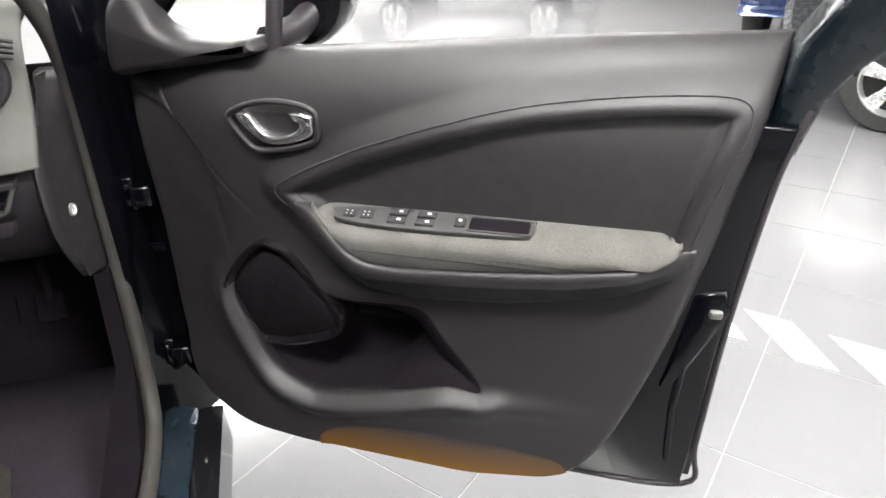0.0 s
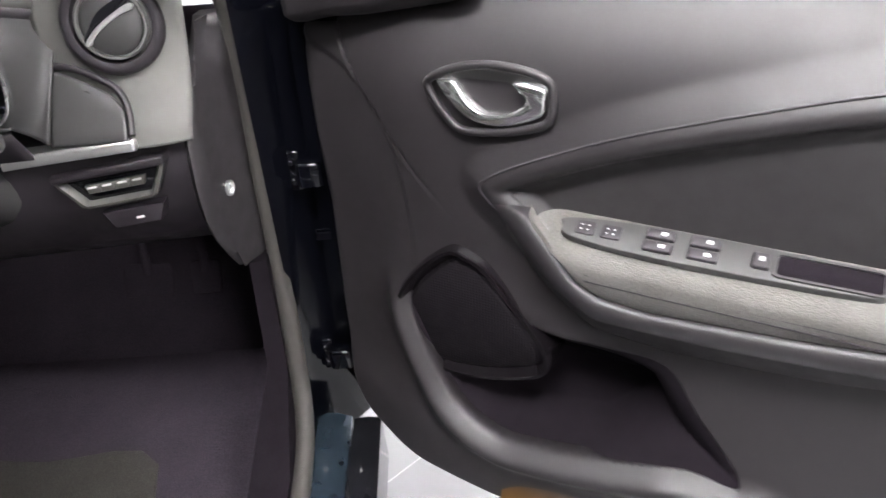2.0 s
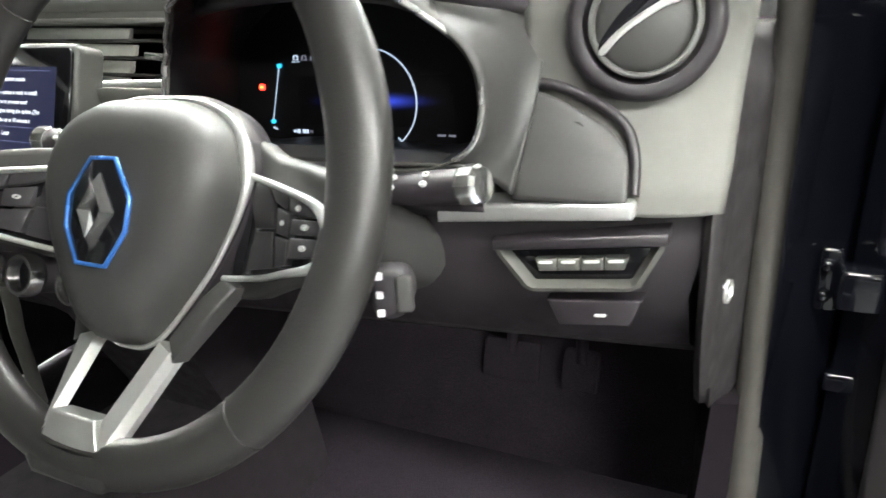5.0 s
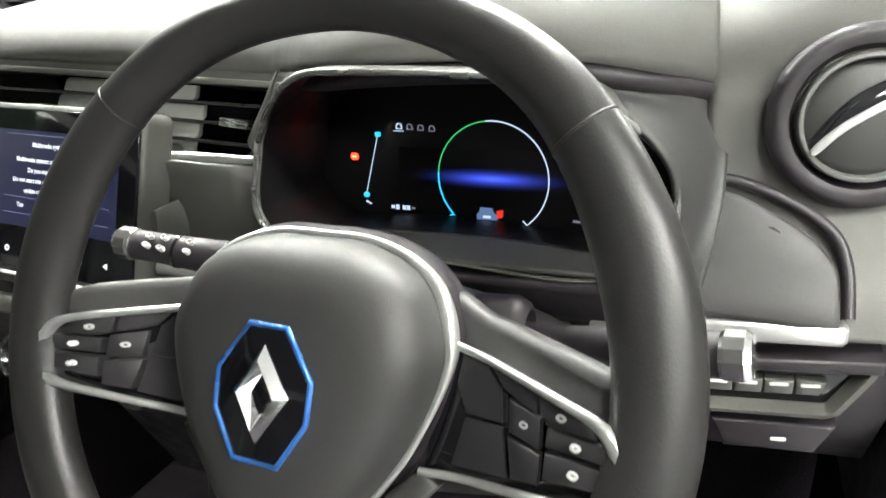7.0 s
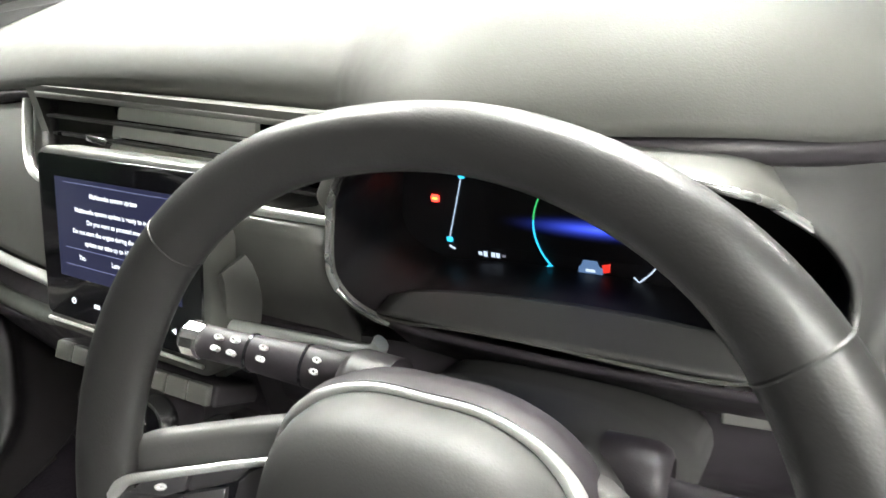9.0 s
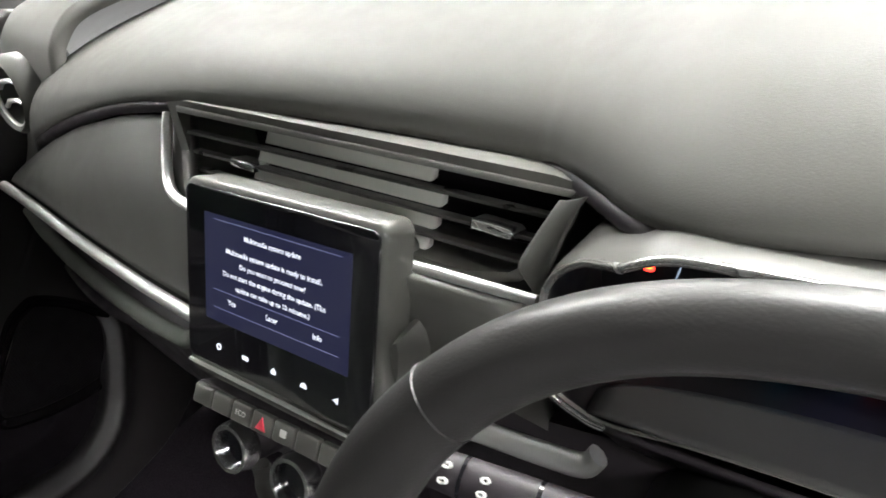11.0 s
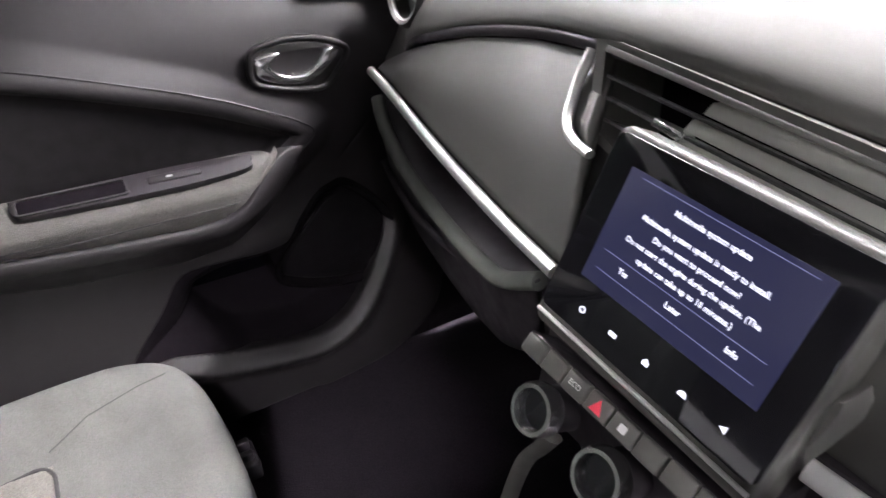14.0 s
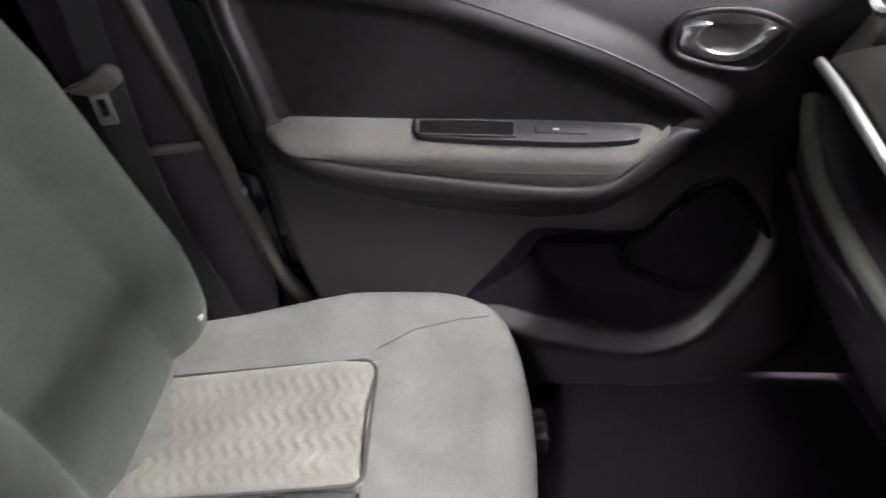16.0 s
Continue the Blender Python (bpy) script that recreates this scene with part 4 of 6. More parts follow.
    part("vent_blade", slab([(p.x, p.y) for p in spline([(-0.030, -0.018, 0), (-0.014, -0.002, 0), (0.010, 0.013, 0), (0.026, 0.020, 0), (0.028, 0.014, 0), (0.012, 0.008, 0), (-0.012, -0.007, 0), (-0.027, -0.022, 0)], 4, True)], 0.004, 0.0125, 0.001, q), SATIN, vent, "silver vent blade edge")
    q2 = plane_at((-0.606, 0.338, 1.020), (1, -0.06, 0), (0, 0.12, 1))
    v2 = part("round_vent", lathe([(0.052, 0.030), (0.052, -0.006), (0.047, -0.012), (0.041, -0.008), (0.040, 0.020)], 40, lambda a, b, c: q2(a, b, -c)), DASH, d, "round passenger air vent")
    part("vent_well", lathe([(0.041, -0.022), (0.002, -0.022)], 36, q2), DARK, v2)
    part("vent_ring", tube([q2(0.042 * math.cos(2 * math.pi * j / 40), 0.042 * math.sin(2 * math.pi * j / 40), 0.006) for j in range(40)], 0.0028, 8, closed=True), SATIN, v2, "silver vent ring")
    for dz in (0.012, -0.014):
        part("vent_blade", tube([q2(-0.038, dz - 0.006, 0.0), q2(-0.012, dz + 0.005, 0.004), q2(0.014, dz + 0.008, 0.004), q2(0.038, dz + 0.002, 0.0)], 0.0035, 6), SATIN, v2, "silver vent blade")
    for i in range(4):
        part("demister_slot", slab(rect(-0.011, 0.0075 * i, 0.011, 0.0075 * i + 0.0045, 0.001), -0.01, 0.002, 0.0008, plane_at((0.698, 0.268, 1.038), (0.9, 0.25, -0.25), (0.2, 0.35, 0.9))), DARK, d)
    # passenger fascia
    STR = spline([(-0.585, 0.268, 0.925), (-0.500, 0.255, 0.919), (-0.400, 0.2395, 0.908), (-0.300, 0.224, 0.900), (-0.200, 0.209, 0.895), (-0.110, 0.198, 0.892)], 8)
    m = len(STR) - 1

    def fascia(a, b):
        s = STR[round(a * m)]
        x = -0.575 + 0.395 * a
        t = lip_at(x) + Vector((0, 0.004, -0.014))
        p = t.lerp(Vector((x + (s.x - x) * 1.0, s.y + 0.006, s.z)), b)
        p.y -= 0.018 * math.sin(math.pi * b) * (0.3 + 0.7 * math.sin(math.pi * min(1, a + 0.15)))
        return p

    part("passenger_fascia", grid(fascia, m, 20), DASH, d, "charcoal passenger side fascia", smooth=80, solid=0.008)
    part("fascia_strip", tube([p + Vector((0, -0.004, -0.002)) for p in STR], 0.0067, 10), SATIN, d, "satin silver strip across the fascia")
    TRAY = spline([(-0.622, 0.290, 0.872), (-0.590, 0.283, 0.842), (-0.520, 0.272, 0.813), (-0.430, 0.259, 0.799), (-0.330, 0.243, 0.796), (-0.260, 0.233, 0.800), (-0.215, 0.226, 0.811), (-0.150, 0.216, 0.852)], 8)
    part("tray_lip", tube([p + Vector((0, 0, -0.003)) for p in TRAY], 0.0105, 10, flat=0.75), TRAYM, d, "green-grey lip of the open shelf")
    k = len(TRAY) - 1
    part("tray_floor", grid(lambda a, b: TRAY[round(a * k)] + Vector((0, 0.16 * b, -0.004 + 0.01 * b)), k, 4), DARK, d, solid=0.006)
    part("tray_front", grid(lambda a, b: TRAY[round(a * k)] + Vector((0, 0.02 * b, -0.10 * b)), k, 8), DARK, d, solid=0.006)
    part("tray_back", grid(lambda a, b: (-0.60 + 0.55 * a, 0.37, 0.93 - 0.14 * b), 8, 4), DARK, d, solid=0.006)
    part("glovebox", grid(lambda a, b: (-0.62 + 0.50 * a, 0.30 + 0.12 * b - 0.05 * math.sin(math.pi * a) * (1 - b), 0.77 - 0.22 * b), 16, 12), DARK, d, "black glovebox lid", smooth=80, solid=0.01)
    # centre vents
    vf = plane_at((0.02, 0.272, 1.004), (1, -0.075, -0.020), (0, 0.30, 1))
    vo = [(-0.222, 0.043), (-0.195, 0.047), (0.190, 0.043), (0.212, 0.040), (0.205, 0.016), (0.190, -0.012), (0.172, -0.030), (0.140, -0.040), (-0.160, -0.040), (-0.188, -0.034), (-0.200, -0.010)]
    vi = [(-0.206, 0.036), (-0.190, 0.038), (0.182, 0.034), (0.202, 0.032), (0.194, 0.010), (0.180, -0.014), (0.164, -0.026), (0.130, -0.034), (-0.155, -0.034), (-0.178, -0.028), (-0.188, -0.008)]
    sur = part("centre_vent", frame_ring(vo, vi, -0.10, 0.004, vf), FRAMEG, d, "wide central air vent")
    part("vent_well", slab(vo, -0.105, -0.075, 0.001, vf), POCKSHADE, sur, "black depth of the vent")
    part("upper_blade", slab([(-0.205, 0.0355), (0.203, 0.0315), (0.207, 0.0365), (-0.205, 0.0415)], -0.008, 0.006, 0.002, vf), FRAMEP, sur, "thin grey line above the louvres")
    for b in (0.0175, 0.0005, -0.0165):
        k = max(0, -b)
        part("louvre", slab([(-0.196 + 0.3 * k, b - 0.0014), (0.196 - 0.55 * (0.0175 - b), b - 0.0030), (0.196 - 0.55 * (0.0175 - b), b - 0.0003), (-0.196 + 0.3 * k, b + 0.0014)], -0.008, 0.002, 0.0008, vf), LOUV, sur, "thin horizontal louvre")
    for i, (l, r) in enumerate(((-0.094, 0.088), (-0.104, 0.098), (-0.110, 0.094), (-0.100, 0.088))):
        b = 0.0320 - 0.0170 * i
        part("flap", slab([(l - 0.004, b - 0.0125), (r - 0.004, b - 0.0145), (r, b - 0.0110), (r + 0.001, b - 0.0010), (l + 0.006, b + 0.0010), (l, b - 0.002)], -0.016 + 0.001 * i, -0.011 + 0.001 * i, 0.001, vf), FLAP, sur, "pale grey inner flap")
    for a in (-0.112, 0.148):
        part("vent_tab", slab([(a - 0.016, -0.0030), (a + 0.015, -0.0045), (a + 0.017, 0.0005), (a + 0.014, 0.0030), (a - 0.015, 0.0045)], -0.012, 0.0050, 0.0015, vf), CHROME, sur, "silver vent slider")
    # band between the vents and the instrument binnacle
    left = spline([(0.2215, 0.248, 1.0375), (0.2145, 0.2465, 1.0270), (0.2000, 0.241, 1.003), (0.1965, 0.236, 0.992), (0.211, 0.226, 0.984), (0.216, 0.224, 0.962), (0.222, 0.224, 0.925)], 6)
    right = spline([(0.2485, 0.228, 1.0535), (0.2411, 0.228, 1.041), (0.2328, 0.228, 1.0205), (0.2249, 0.227, 1.000), (0.2177, 0.225, 0.978), (0.2180, 0.216, 0.952), (0.2250, 0.2095, 0.927)], 6)
    part("dash_band", grid(lambda a, b: left[round(b * 36)].lerp(right[round(b * 36)] + Vector((-0.003, 0.001, 0)), a) + Vector((0, -0.002 * math.sin(math.pi * a), 0.0)), 8, 36), DASH, d, "grey band between the vents and the binnacle", smooth=80, solid=0.0015)
    part("vent_bar", tube(spline([(-0.203, 0.296, 1.040), (-0.198, 0.280, 1.017), (-0.189, 0.264, 0.995), (-0.176, 0.253, 0.984), (-0.158, 0.246, 0.979), (-0.135, 0.242, 0.977)], 6), 0.0052, 10, flat=0.8), SATIN, d, "satin silver bar beside the vents")
    part("dash_fin", loft([[(0.122 + a - (0.94 - z) * 0.28, 0.198 - (0.94 - z) * 0.16 + b, z) for a, b in ((-w, 0.0), (-w * 0.4, -0.010), (w * 0.5, -0.008), (w, 0.004), (w, 0.03), (-w, 0.03))] for z, w in ((0.944, 0.002), (0.936, 0.008), (0.92, 0.012), (0.88, 0.012), (0.845, 0.011))]), PAD, d, "grey fin beside the screen", smooth=50)
    part("vent_strip", tube([(0.090, 0.232, 0.979), (0.150, 0.227, 0.981), (0.2155, 0.2215, 0.9825)], [0.0042, 0.0042, 0.0036], 8, flat=0.8), SATIN, d, "satin silver strip under the vents")
    part("centre_fascia", grid(lambda a, b: (-0.10 + 0.314 * a, 0.238 - 0.012 * a - 0.006 * b + 0.02 * b * b, 0.978 - 0.131 * b), 12, 10), DASH, d, "charcoal centre fascia", smooth=80, solid=0.012)
    part("lower_strip", tube(spline([(0.125, 0.180, 0.898), (0.17, 0.180, 0.900), (0.235, 0.180, 0.902), (0.258, 0.181, 0.904), (0.266, 0.183, 0.914)], 5), 0.0075, 10, flat=0.7), SATIN, d, "satin silver strip behind the wheel")
    part("knee_panel", loft([[(0.09, 0.215, 0.876), (0.700, 0.262, 0.876), (0.700, 0.40, 0.876), (0.09, 0.40, 0.876)], [(0.09, 0.21, 0.845), (0.692, 0.255, 0.850), (0.692, 0.40, 0.850), (0.09, 0.40, 0.845)], [(0.09, 0.205, 0.80), (0.682, 0.262, 0.80), (0.682, 0.42, 0.80), (0.09, 0.42, 0.80)], [(0.10, 0.23, 0.735), (0.684, 0.298, 0.735), (0.684, 0.42, 0.735), (0.10, 0.42, 0.735)], [(0.14, 0.30, 0.69), (0.690, 0.36, 0.69), (0.690, 0.45, 0.69), (0.14, 0.45, 0.69)]]), DARK, d, "black lower dash panel", smooth=50)
    # driver's cubby beside the wheel
    part("cubby", grid(lambda a, b: (0.548 + (0.052 + 0.036 * min(1, b * 2.2) ** 0.6) * a, cheek_y(0.968 - 0.078 * b) - 0.0100 - 0.003 * math.sin(math.pi * b), 0.966 - 0.022 * a * a * (1 - b) - 0.078 * b), 18, 18), HUBMAT, d, "charcoal flap of the driver's cubby", smooth=80, solid=0.01)
    part("cubby_edge", tube(spline([(a, cheek_y(b) - 0.006, b) for a, b in ((0.540, 0.970), (0.570, 0.970), (0.603, 0.958), (0.628, 0.942), (0.638, 0.922), (0.641, 0.895))], 6), 0.0042, 8, caps=True), DARK, d)
    part("driver_strip", slab([(0.480, 0.8620), (0.6405, 0.8765), (0.6430, 0.8800), (0.6425, 0.8885), (0.6400, 0.8915), (0.480, 0.8790)], -0.255, -0.226, 0.004, lambda a, b, c: (a, -c, b)), SATIN, d, "satin silver strip under the cubby")
    bz = lambda a, b, c: (a, 0.247 - c, b + 0.13 * (a - 0.60))
    rim_ = [(0.527, 0.851), (0.530, 0.843), (0.552, 0.812), (0.560, 0.8085), (0.640, 0.8085), (0.648, 0.812), (0.664, 0.843), (0.666, 0.851)]
    pod = part("switch_pod", slab(rim_[1:-1], -0.02, 0.003, 0.001, bz), GLOSS, d, "dark recess of the switch row")
    # Lip of the dark panel, given a lighter grey for the light on it
    part("pod_lip_lit", loft([[bz(a + k * ka, b + k * kb, c) for ka, kb, c, k in ((0, 0, 0.000, 0), (0, 0, 0.012, 0), (ia, ib, 0.013, 0.5), (ia, ib, 0.006, 1.0), (ia, ib, 0.000, 1.0))] for (a, b), (ia, ib) in zip(rim_, ((0.008, 0), (0.009, 0.001), (0.007, 0.005), (0.001, 0.007), (-0.001, 0.007), (-0.007, 0.005), (-0.009, 0.001), (-0.008, 0)))]), DASH, pod, "lip round the switches, lightened in colour where light falls", smooth=50)
    part("pod_brow", slab([(0.527, 0.848), (0.667, 0.848), (0.667, 0.858), (0.527, 0.858)], -0.02, 0.016, 0.003, bz), DARK, pod)
    for i in range(4):
        x = 0.5625 + 0.0190 * i
        sw = part("switch", slab([(x, 0.8375), (x + 0.0182, 0.8375), (x + 0.0182 - (0.003 if i == 3 else 0), 0.8265), (x + (0.003 if i == 0 else 0), 0.8265)][::-1], 0.0, 0.011, 0.002, bz), DASH, pod)
        part("mark", slab(rect(x + 0.003, 0.8335, x + 0.015, 0.8362, 0.001, 2), 0.0100, 0.0114, 0.0002, bz), MARK, sw)
    part("trim_tab", slab([(0.570, 0.797), (0.650, 0.797), (0.640, 0.772), (0.580, 0.772)][::-1], -0.02, 0.006, 0.003, bz), DARK, d)
    part("mark", slab(rect(0.6106, 0.7815, 0.6208, 0.7845, 0.001, 2), 0.0, 0.0066, 0.0002, bz), MARK, d)
    part("column_shroud", loft([[(0.379 + rx * math.copysign(abs(math.cos(2 * math.pi * j / 32)) ** 0.8, math.cos(2 * math.pi * j / 32)), y, z + rz * math.copysign(abs(math.sin(2 * math.pi * j / 32)) ** 0.8, math.sin(2 * math.pi * j / 32))) for j in range(32)] for y, z, rx, rz in ((0.066, 0.922, 0.050, 0.036), (0.076, 0.919, 0.066, 0.044), (0.10, 0.911, 0.080, 0.048), (0.13, 0.898, 0.086, 0.050), (0.16, 0.878, 0.090, 0.050), (0.19, 0.852, 0.094, 0.050), (0.27, 0.815, 0.100, 0.050))]), HUBMAT, d, "charcoal steering column shroud", smooth=80)
    for sg, zz in ((1, 0.926), (-1, 0.944)):
        part("stalk_collar", lathe([(0.0205, -0.020), (0.0215, 0.004), (0.0190, 0.010), (0.0150, 0.012), (0.0145, 0.004), (0.001, 0.004)], 24, plane_at((0.379 + sg * 0.076, 0.116, zz), (0, sg * 1.0, 0.0), (0, 0, 1))), DARK, d, "round black boot of a stalk")
    return d


LOUV = mat("louvre_grey", (0.040, 0.039, 0.038), 0.35, var=0.05)
FLAP = mat("pale_flap", (0.66, 0.66, 0.62), 0.6, grain=0.2, scale=500, var=0.05)
FRAMEP = mat("vent_line_grey", (0.24, 0.24, 0.225), 0.45, grain=0.1, scale=900, var=0.04)
FRAMEG = mat("vent_frame_grey", (0.125, 0.123, 0.114), 0.42, grain=0.12, scale=900, var=0.04)
dashboard()


# ---------------------------------------------------------------- instrument cluster
def instrument_cluster():
    c = thing("instrument_cluster", "dark digital instrument cluster with glowing blue gauge", "instrument cluster")
    out = [(0.301, 1.0582), (0.2829, 1.0498), (0.2498, 1.0288), (0.2297, 1.0057), (0.2246, 0.9867), (0.2193, 0.9599), (0.2192, 0.9434), (0.2285, 0.9289), (0.245, 0.9192), (0.2633, 0.9144), (0.3093, 0.9182), (0.3755, 0.9183), (0.4398, 0.9149), (0.4799, 0.9158), (0.5099, 0.9255), (0.526, 0.9376), (0.533, 0.9541), (0.5345, 0.9726), (0.531, 0.9914), (0.5238, 1.0029), (0.5097, 1.0193), (0.4964, 1.0315), (0.4783, 1.0489), (0.438, 1.0559), (0.3771, 1.0587), (0.3273, 1.0596)]
    o = [(p.x, p.y) for p in spline([(a, b, 0) for a, b in out], 4, True)]
    cx, cz = 0.380, 0.982
    # the hood's upper edge leans out over the display
    lean = lambda z: float(np.interp(z, [0.90, 0.97, 1.01, 1.035, 1.05], [0.0, 0.004, 0.010, -0.006, -0.026]))
    ring = lambda k, y, dz=0.0, w=1.0: [(cx + (a - cx) * k, y + 0.02 * (b - cz) + w * lean(b), cz + (b - cz) * k + dz) for a, b in o]
    part("binnacle", loft([ring(1.02, 0.300, -0.012, 0.0), ring(1.022, 0.216), ring(1.018, 0.2075), ring(1.010, 0.2050), ring(1.0, 0.2050), ring(0.99, 0.2075)], False), DASH, c, "charcoal binnacle hood", smooth=60)
    part("binnacle_well", loft([ring(0.99, 0.2075), ring(0.985, 0.225, 0.0, 0.7), ring(0.975, 0.270, -0.004, 0.2), ring(0.970, 0.325, -0.008, 0.0)], False), WELL, c, "black inner walls", smooth=60)
    inn = spline([(0.430, 0.206, 1.048), (0.476, 0.206, 1.041), (0.511, 0.206, 1.022), (0.532, 0.206, 0.996), (0.536, 0.205, 0.965), (0.532, 0.204, 0.941), (0.512, 0.204, 0.926)], 5)
    outw = spline([(0.430, 0.212, 1.054), (0.485, 0.226, 1.050), (0.530, 0.262, 1.033), (0.557, 0.298, 1.010), (0.562, 0.262, 0.972), (0.558, 0.235, 0.935), (0.550, 0.218, 0.895)], 5)
    part("binnacle_surround", grid(lambda a, b: inn[round(a * 30)].lerp(outw[round(a * 30)], b) + Vector((0, 0.010 * math.sin(math.pi * b), -0.004 * math.sin(math.pi * b))), 30, 10), HUBMAT, c, "charcoal surround between binnacle and dashboard end", smooth=80, solid=0.004)
    part("well_floor", grid(lambda a, b: (0.250 + 0.272 * a, 0.2060 + (0.020 + 0.026 * math.sin(math.pi * a) ** 0.5) * b, 0.9215 - 0.0015 * math.sin(math.pi * a)), 20, 8), HUBMAT, c, "charcoal ledge below the display", smooth=80, solid=0.003)
    part("lower_cowl", grid(lambda a, b: (0.262 + 0.262 * a, 0.2030 + 0.030 * b, 0.9170 - 0.004 * math.sin(math.pi * a) - 0.045 * b), 14, 6), DARK, c, "black cowl under the binnacle", smooth=80, solid=0.004)
    rim_ = ring(1.004, 0.2030)
    k0 = 4 * 9 + 1
    part("binnacle_rim", tube(rim_[4 * 14:] + rim_[:k0], 0.0024, 8), RIMM, c, "thin silver binnacle rim")
    part("hood_back", loft([ring(1.0, 0.326, -0.010, 0.0), ring(1.0, 0.336, -0.010, 0.0)]), DARK, c)
    sc = plane_at((0.385, 0.305, 0.975), (1, 0, 0), (0, 0.10, 1))
    part("display", loft([[(cx + (a - cx) * 0.985, 0.305 + k + 0.1 * (b - 0.975), cz + (b - cz) * 0.985 - 0.006) for a, b in o] for k in (0.006, 0.0)]), DISPM, c, "dark satin display glass")
    lay = lambda a, b, e=0.0: sc(a, b, 0.0012 + e)
    part("red_warning_light", slab(rect(-0.1325, -0.0155, -0.1255, -0.0095, 0.002, 4), 0.0004, 0.0014, 0.0002, sc), REDL, c, "glowing red warning light")
    part("warning_mark", slab(rect(-0.1310, -0.0132, -0.1270, -0.0118), 0.0012, 0.0018, 0.0001, sc), AMBW, c)
    part("power_bar", tube([lay(-0.1045, 0.0065), lay(-0.1195, -0.0460)], 0.0005, 6), BLUEL, c)
    for a, b in ((-0.1040, 0.0080), (-0.1195, -0.0470)):
        part("bar_end", slab(rect(a - 0.0028, b - 0.0022, a + 0.0028, b + 0.0022, 0.0015), 0.0008, 0.0016, 0.0002, sc), CYANL, c)
    part("bar_tick", slab([(-0.1200, -0.0520), (-0.1150, -0.0550), (-0.1160, -0.0560), (-0.1210, -0.0535)], 0.0006, 0.0012, 0.0001, sc), WHITEL, c)
    arc = lambda g0, g1: [lay(0.048 * math.cos(math.radians(g)), -0.026 + 0.048 * math.sin(math.radians(g))) for g in np.linspace(g0, g1, 26)]
    part("gauge_arc", tube(arc(-48, 96), 0.0006, 6), WHITEL, c, "pale arc of the speed gauge")
    part("gauge_arc", tube(arc(96, 176), 0.0006, 6), GREENL, c, "green arc of the speed gauge")
    part("gauge_arc", tube(arc(176, 222), 0.0007, 6), CYANL, c, "cyan arc of the speed gauge")
    part("arc_hook", tube([lay(-0.0357, -0.0581), lay(-0.0385, -0.0600), lay(-0.0340, -0.0590)], 0.0006, 6), CYANL, c)
    part("arc_hook", tube([lay(0.0265, -0.0600), lay(0.0300, -0.0635), lay(0.0330, -0.0610)], 0.0006, 6), WHITEL, c)
    part("blue_streak", slab([(-0.085, -0.050), (0.085, -0.050), (0.085, -0.002), (-0.085, -0.002)], 0.0002, 0.0005, 0.0001, sc), STREAK, c, "blue light streak across the gauge")
    car = [(-0.014, -0.0615), (0.004, -0.0615), (0.004, -0.0565), (0.0015, -0.0555), (-0.0005, -0.0510), (-0.0105, -0.0510), (-0.0125, -0.0560), (-0.014, -0.0570)]
    part("car_symbol", slab(car, 0.0006, 0.0012, 0.0001, sc), CARL, c)
    part("car_plate", slab(rect(-0.0085, -0.0600, -0.0015, -0.0578), 0.0011, 0.0016, 0.0001, sc), WHITEL, c)
    part("door_symbol", slab([(0.0045, -0.0600), (0.0090, -0.0585), (0.0095, -0.0520), (0.0035, -0.0535)], 0.0006, 0.0012, 0.0001, sc), REDD, c)
    for a, h in ((-0.0935, 0.0014), (-0.0890, 0.0022), (-0.0825, 0.0020), (-0.0785, 0.0020), (-0.0735, 0.0009)):
        part("readout", slab(rect(a - 0.0016, -0.0565 - h, a + 0.0016, -0.0565 + h), 0.0006, 0.0012, 0.0001, sc), WHITEL if h > 0.001 else DIML, c)
    for i, a in enumerate((-0.0833, -0.0733, -0.0630, -0.0527)):
        q = [(a + u, 0.0155 - 0.0004 * i + v) for u, v in ((-0.0028, -0.0024), (0.0028, -0.0024), (0.0028, 0.0008), (0.0014, 0.0026), (-0.0014, 0.0026), (-0.0028, 0.0008))]
        part("readout", frame_ring(q, inset(q, 0.0010), 0.0004, 0.0012, sc), WHITEL if i == 0 else DIML, c)
    part("readout_line", slab(rect(-0.0885, 0.0112, -0.0790, 0.0119), 0.0006, 0.0012, 0.0001, sc), BLUEL, c)
    part("readout", slab(rect(0.068, -0.0580, 0.076, -0.0560), 0.0006, 0.0012, 0.0001, sc), DIML, c)
    part("readout", slab(rect(0.079, -0.0580, 0.086, -0.0560), 0.0006, 0.0012, 0.0001, sc), DIML, c)
    return c


RIMM = mat("rim_silver", (0.45, 0.45, 0.44), 0.25, metal=0.8, var=0.05)
REDL = glow("red_light", (1.0, 0.03, 0.02), 3.0)
BLUEL = glow("bar_light", (0.35, 0.45, 0.6), 0.7)
CYANL = glow("cyan_light", (0.03, 0.45, 0.8), 0.8)
WHITEL = glow("white_light", (0.55, 0.65, 0.85), 0.55)
DIML = glow("dim_light", (0.3, 0.3, 0.4), 0.25)
GREENL = glow("green_light", (0.05, 0.5, 0.15), 0.5)
STREAK = glow("blue_glow", (0.05, 0.09, 0.85), 1.0)
_nt = STREAK.node_tree
_b = _nt.nodes["Principled BSDF"]
_tc, _mp, _gr, _pw = _nt.nodes.new("ShaderNodeTexCoord"), _nt.nodes.new("ShaderNodeMapping"), _nt.nodes.new("ShaderNodeTexGradient"), _nt.nodes.new("ShaderNodeMath")
_gr.gradient_type = "SPHERICAL"
_mp.inputs["Scale"].default_value = (1 / 0.082, 0.0, 1 / 0.011)
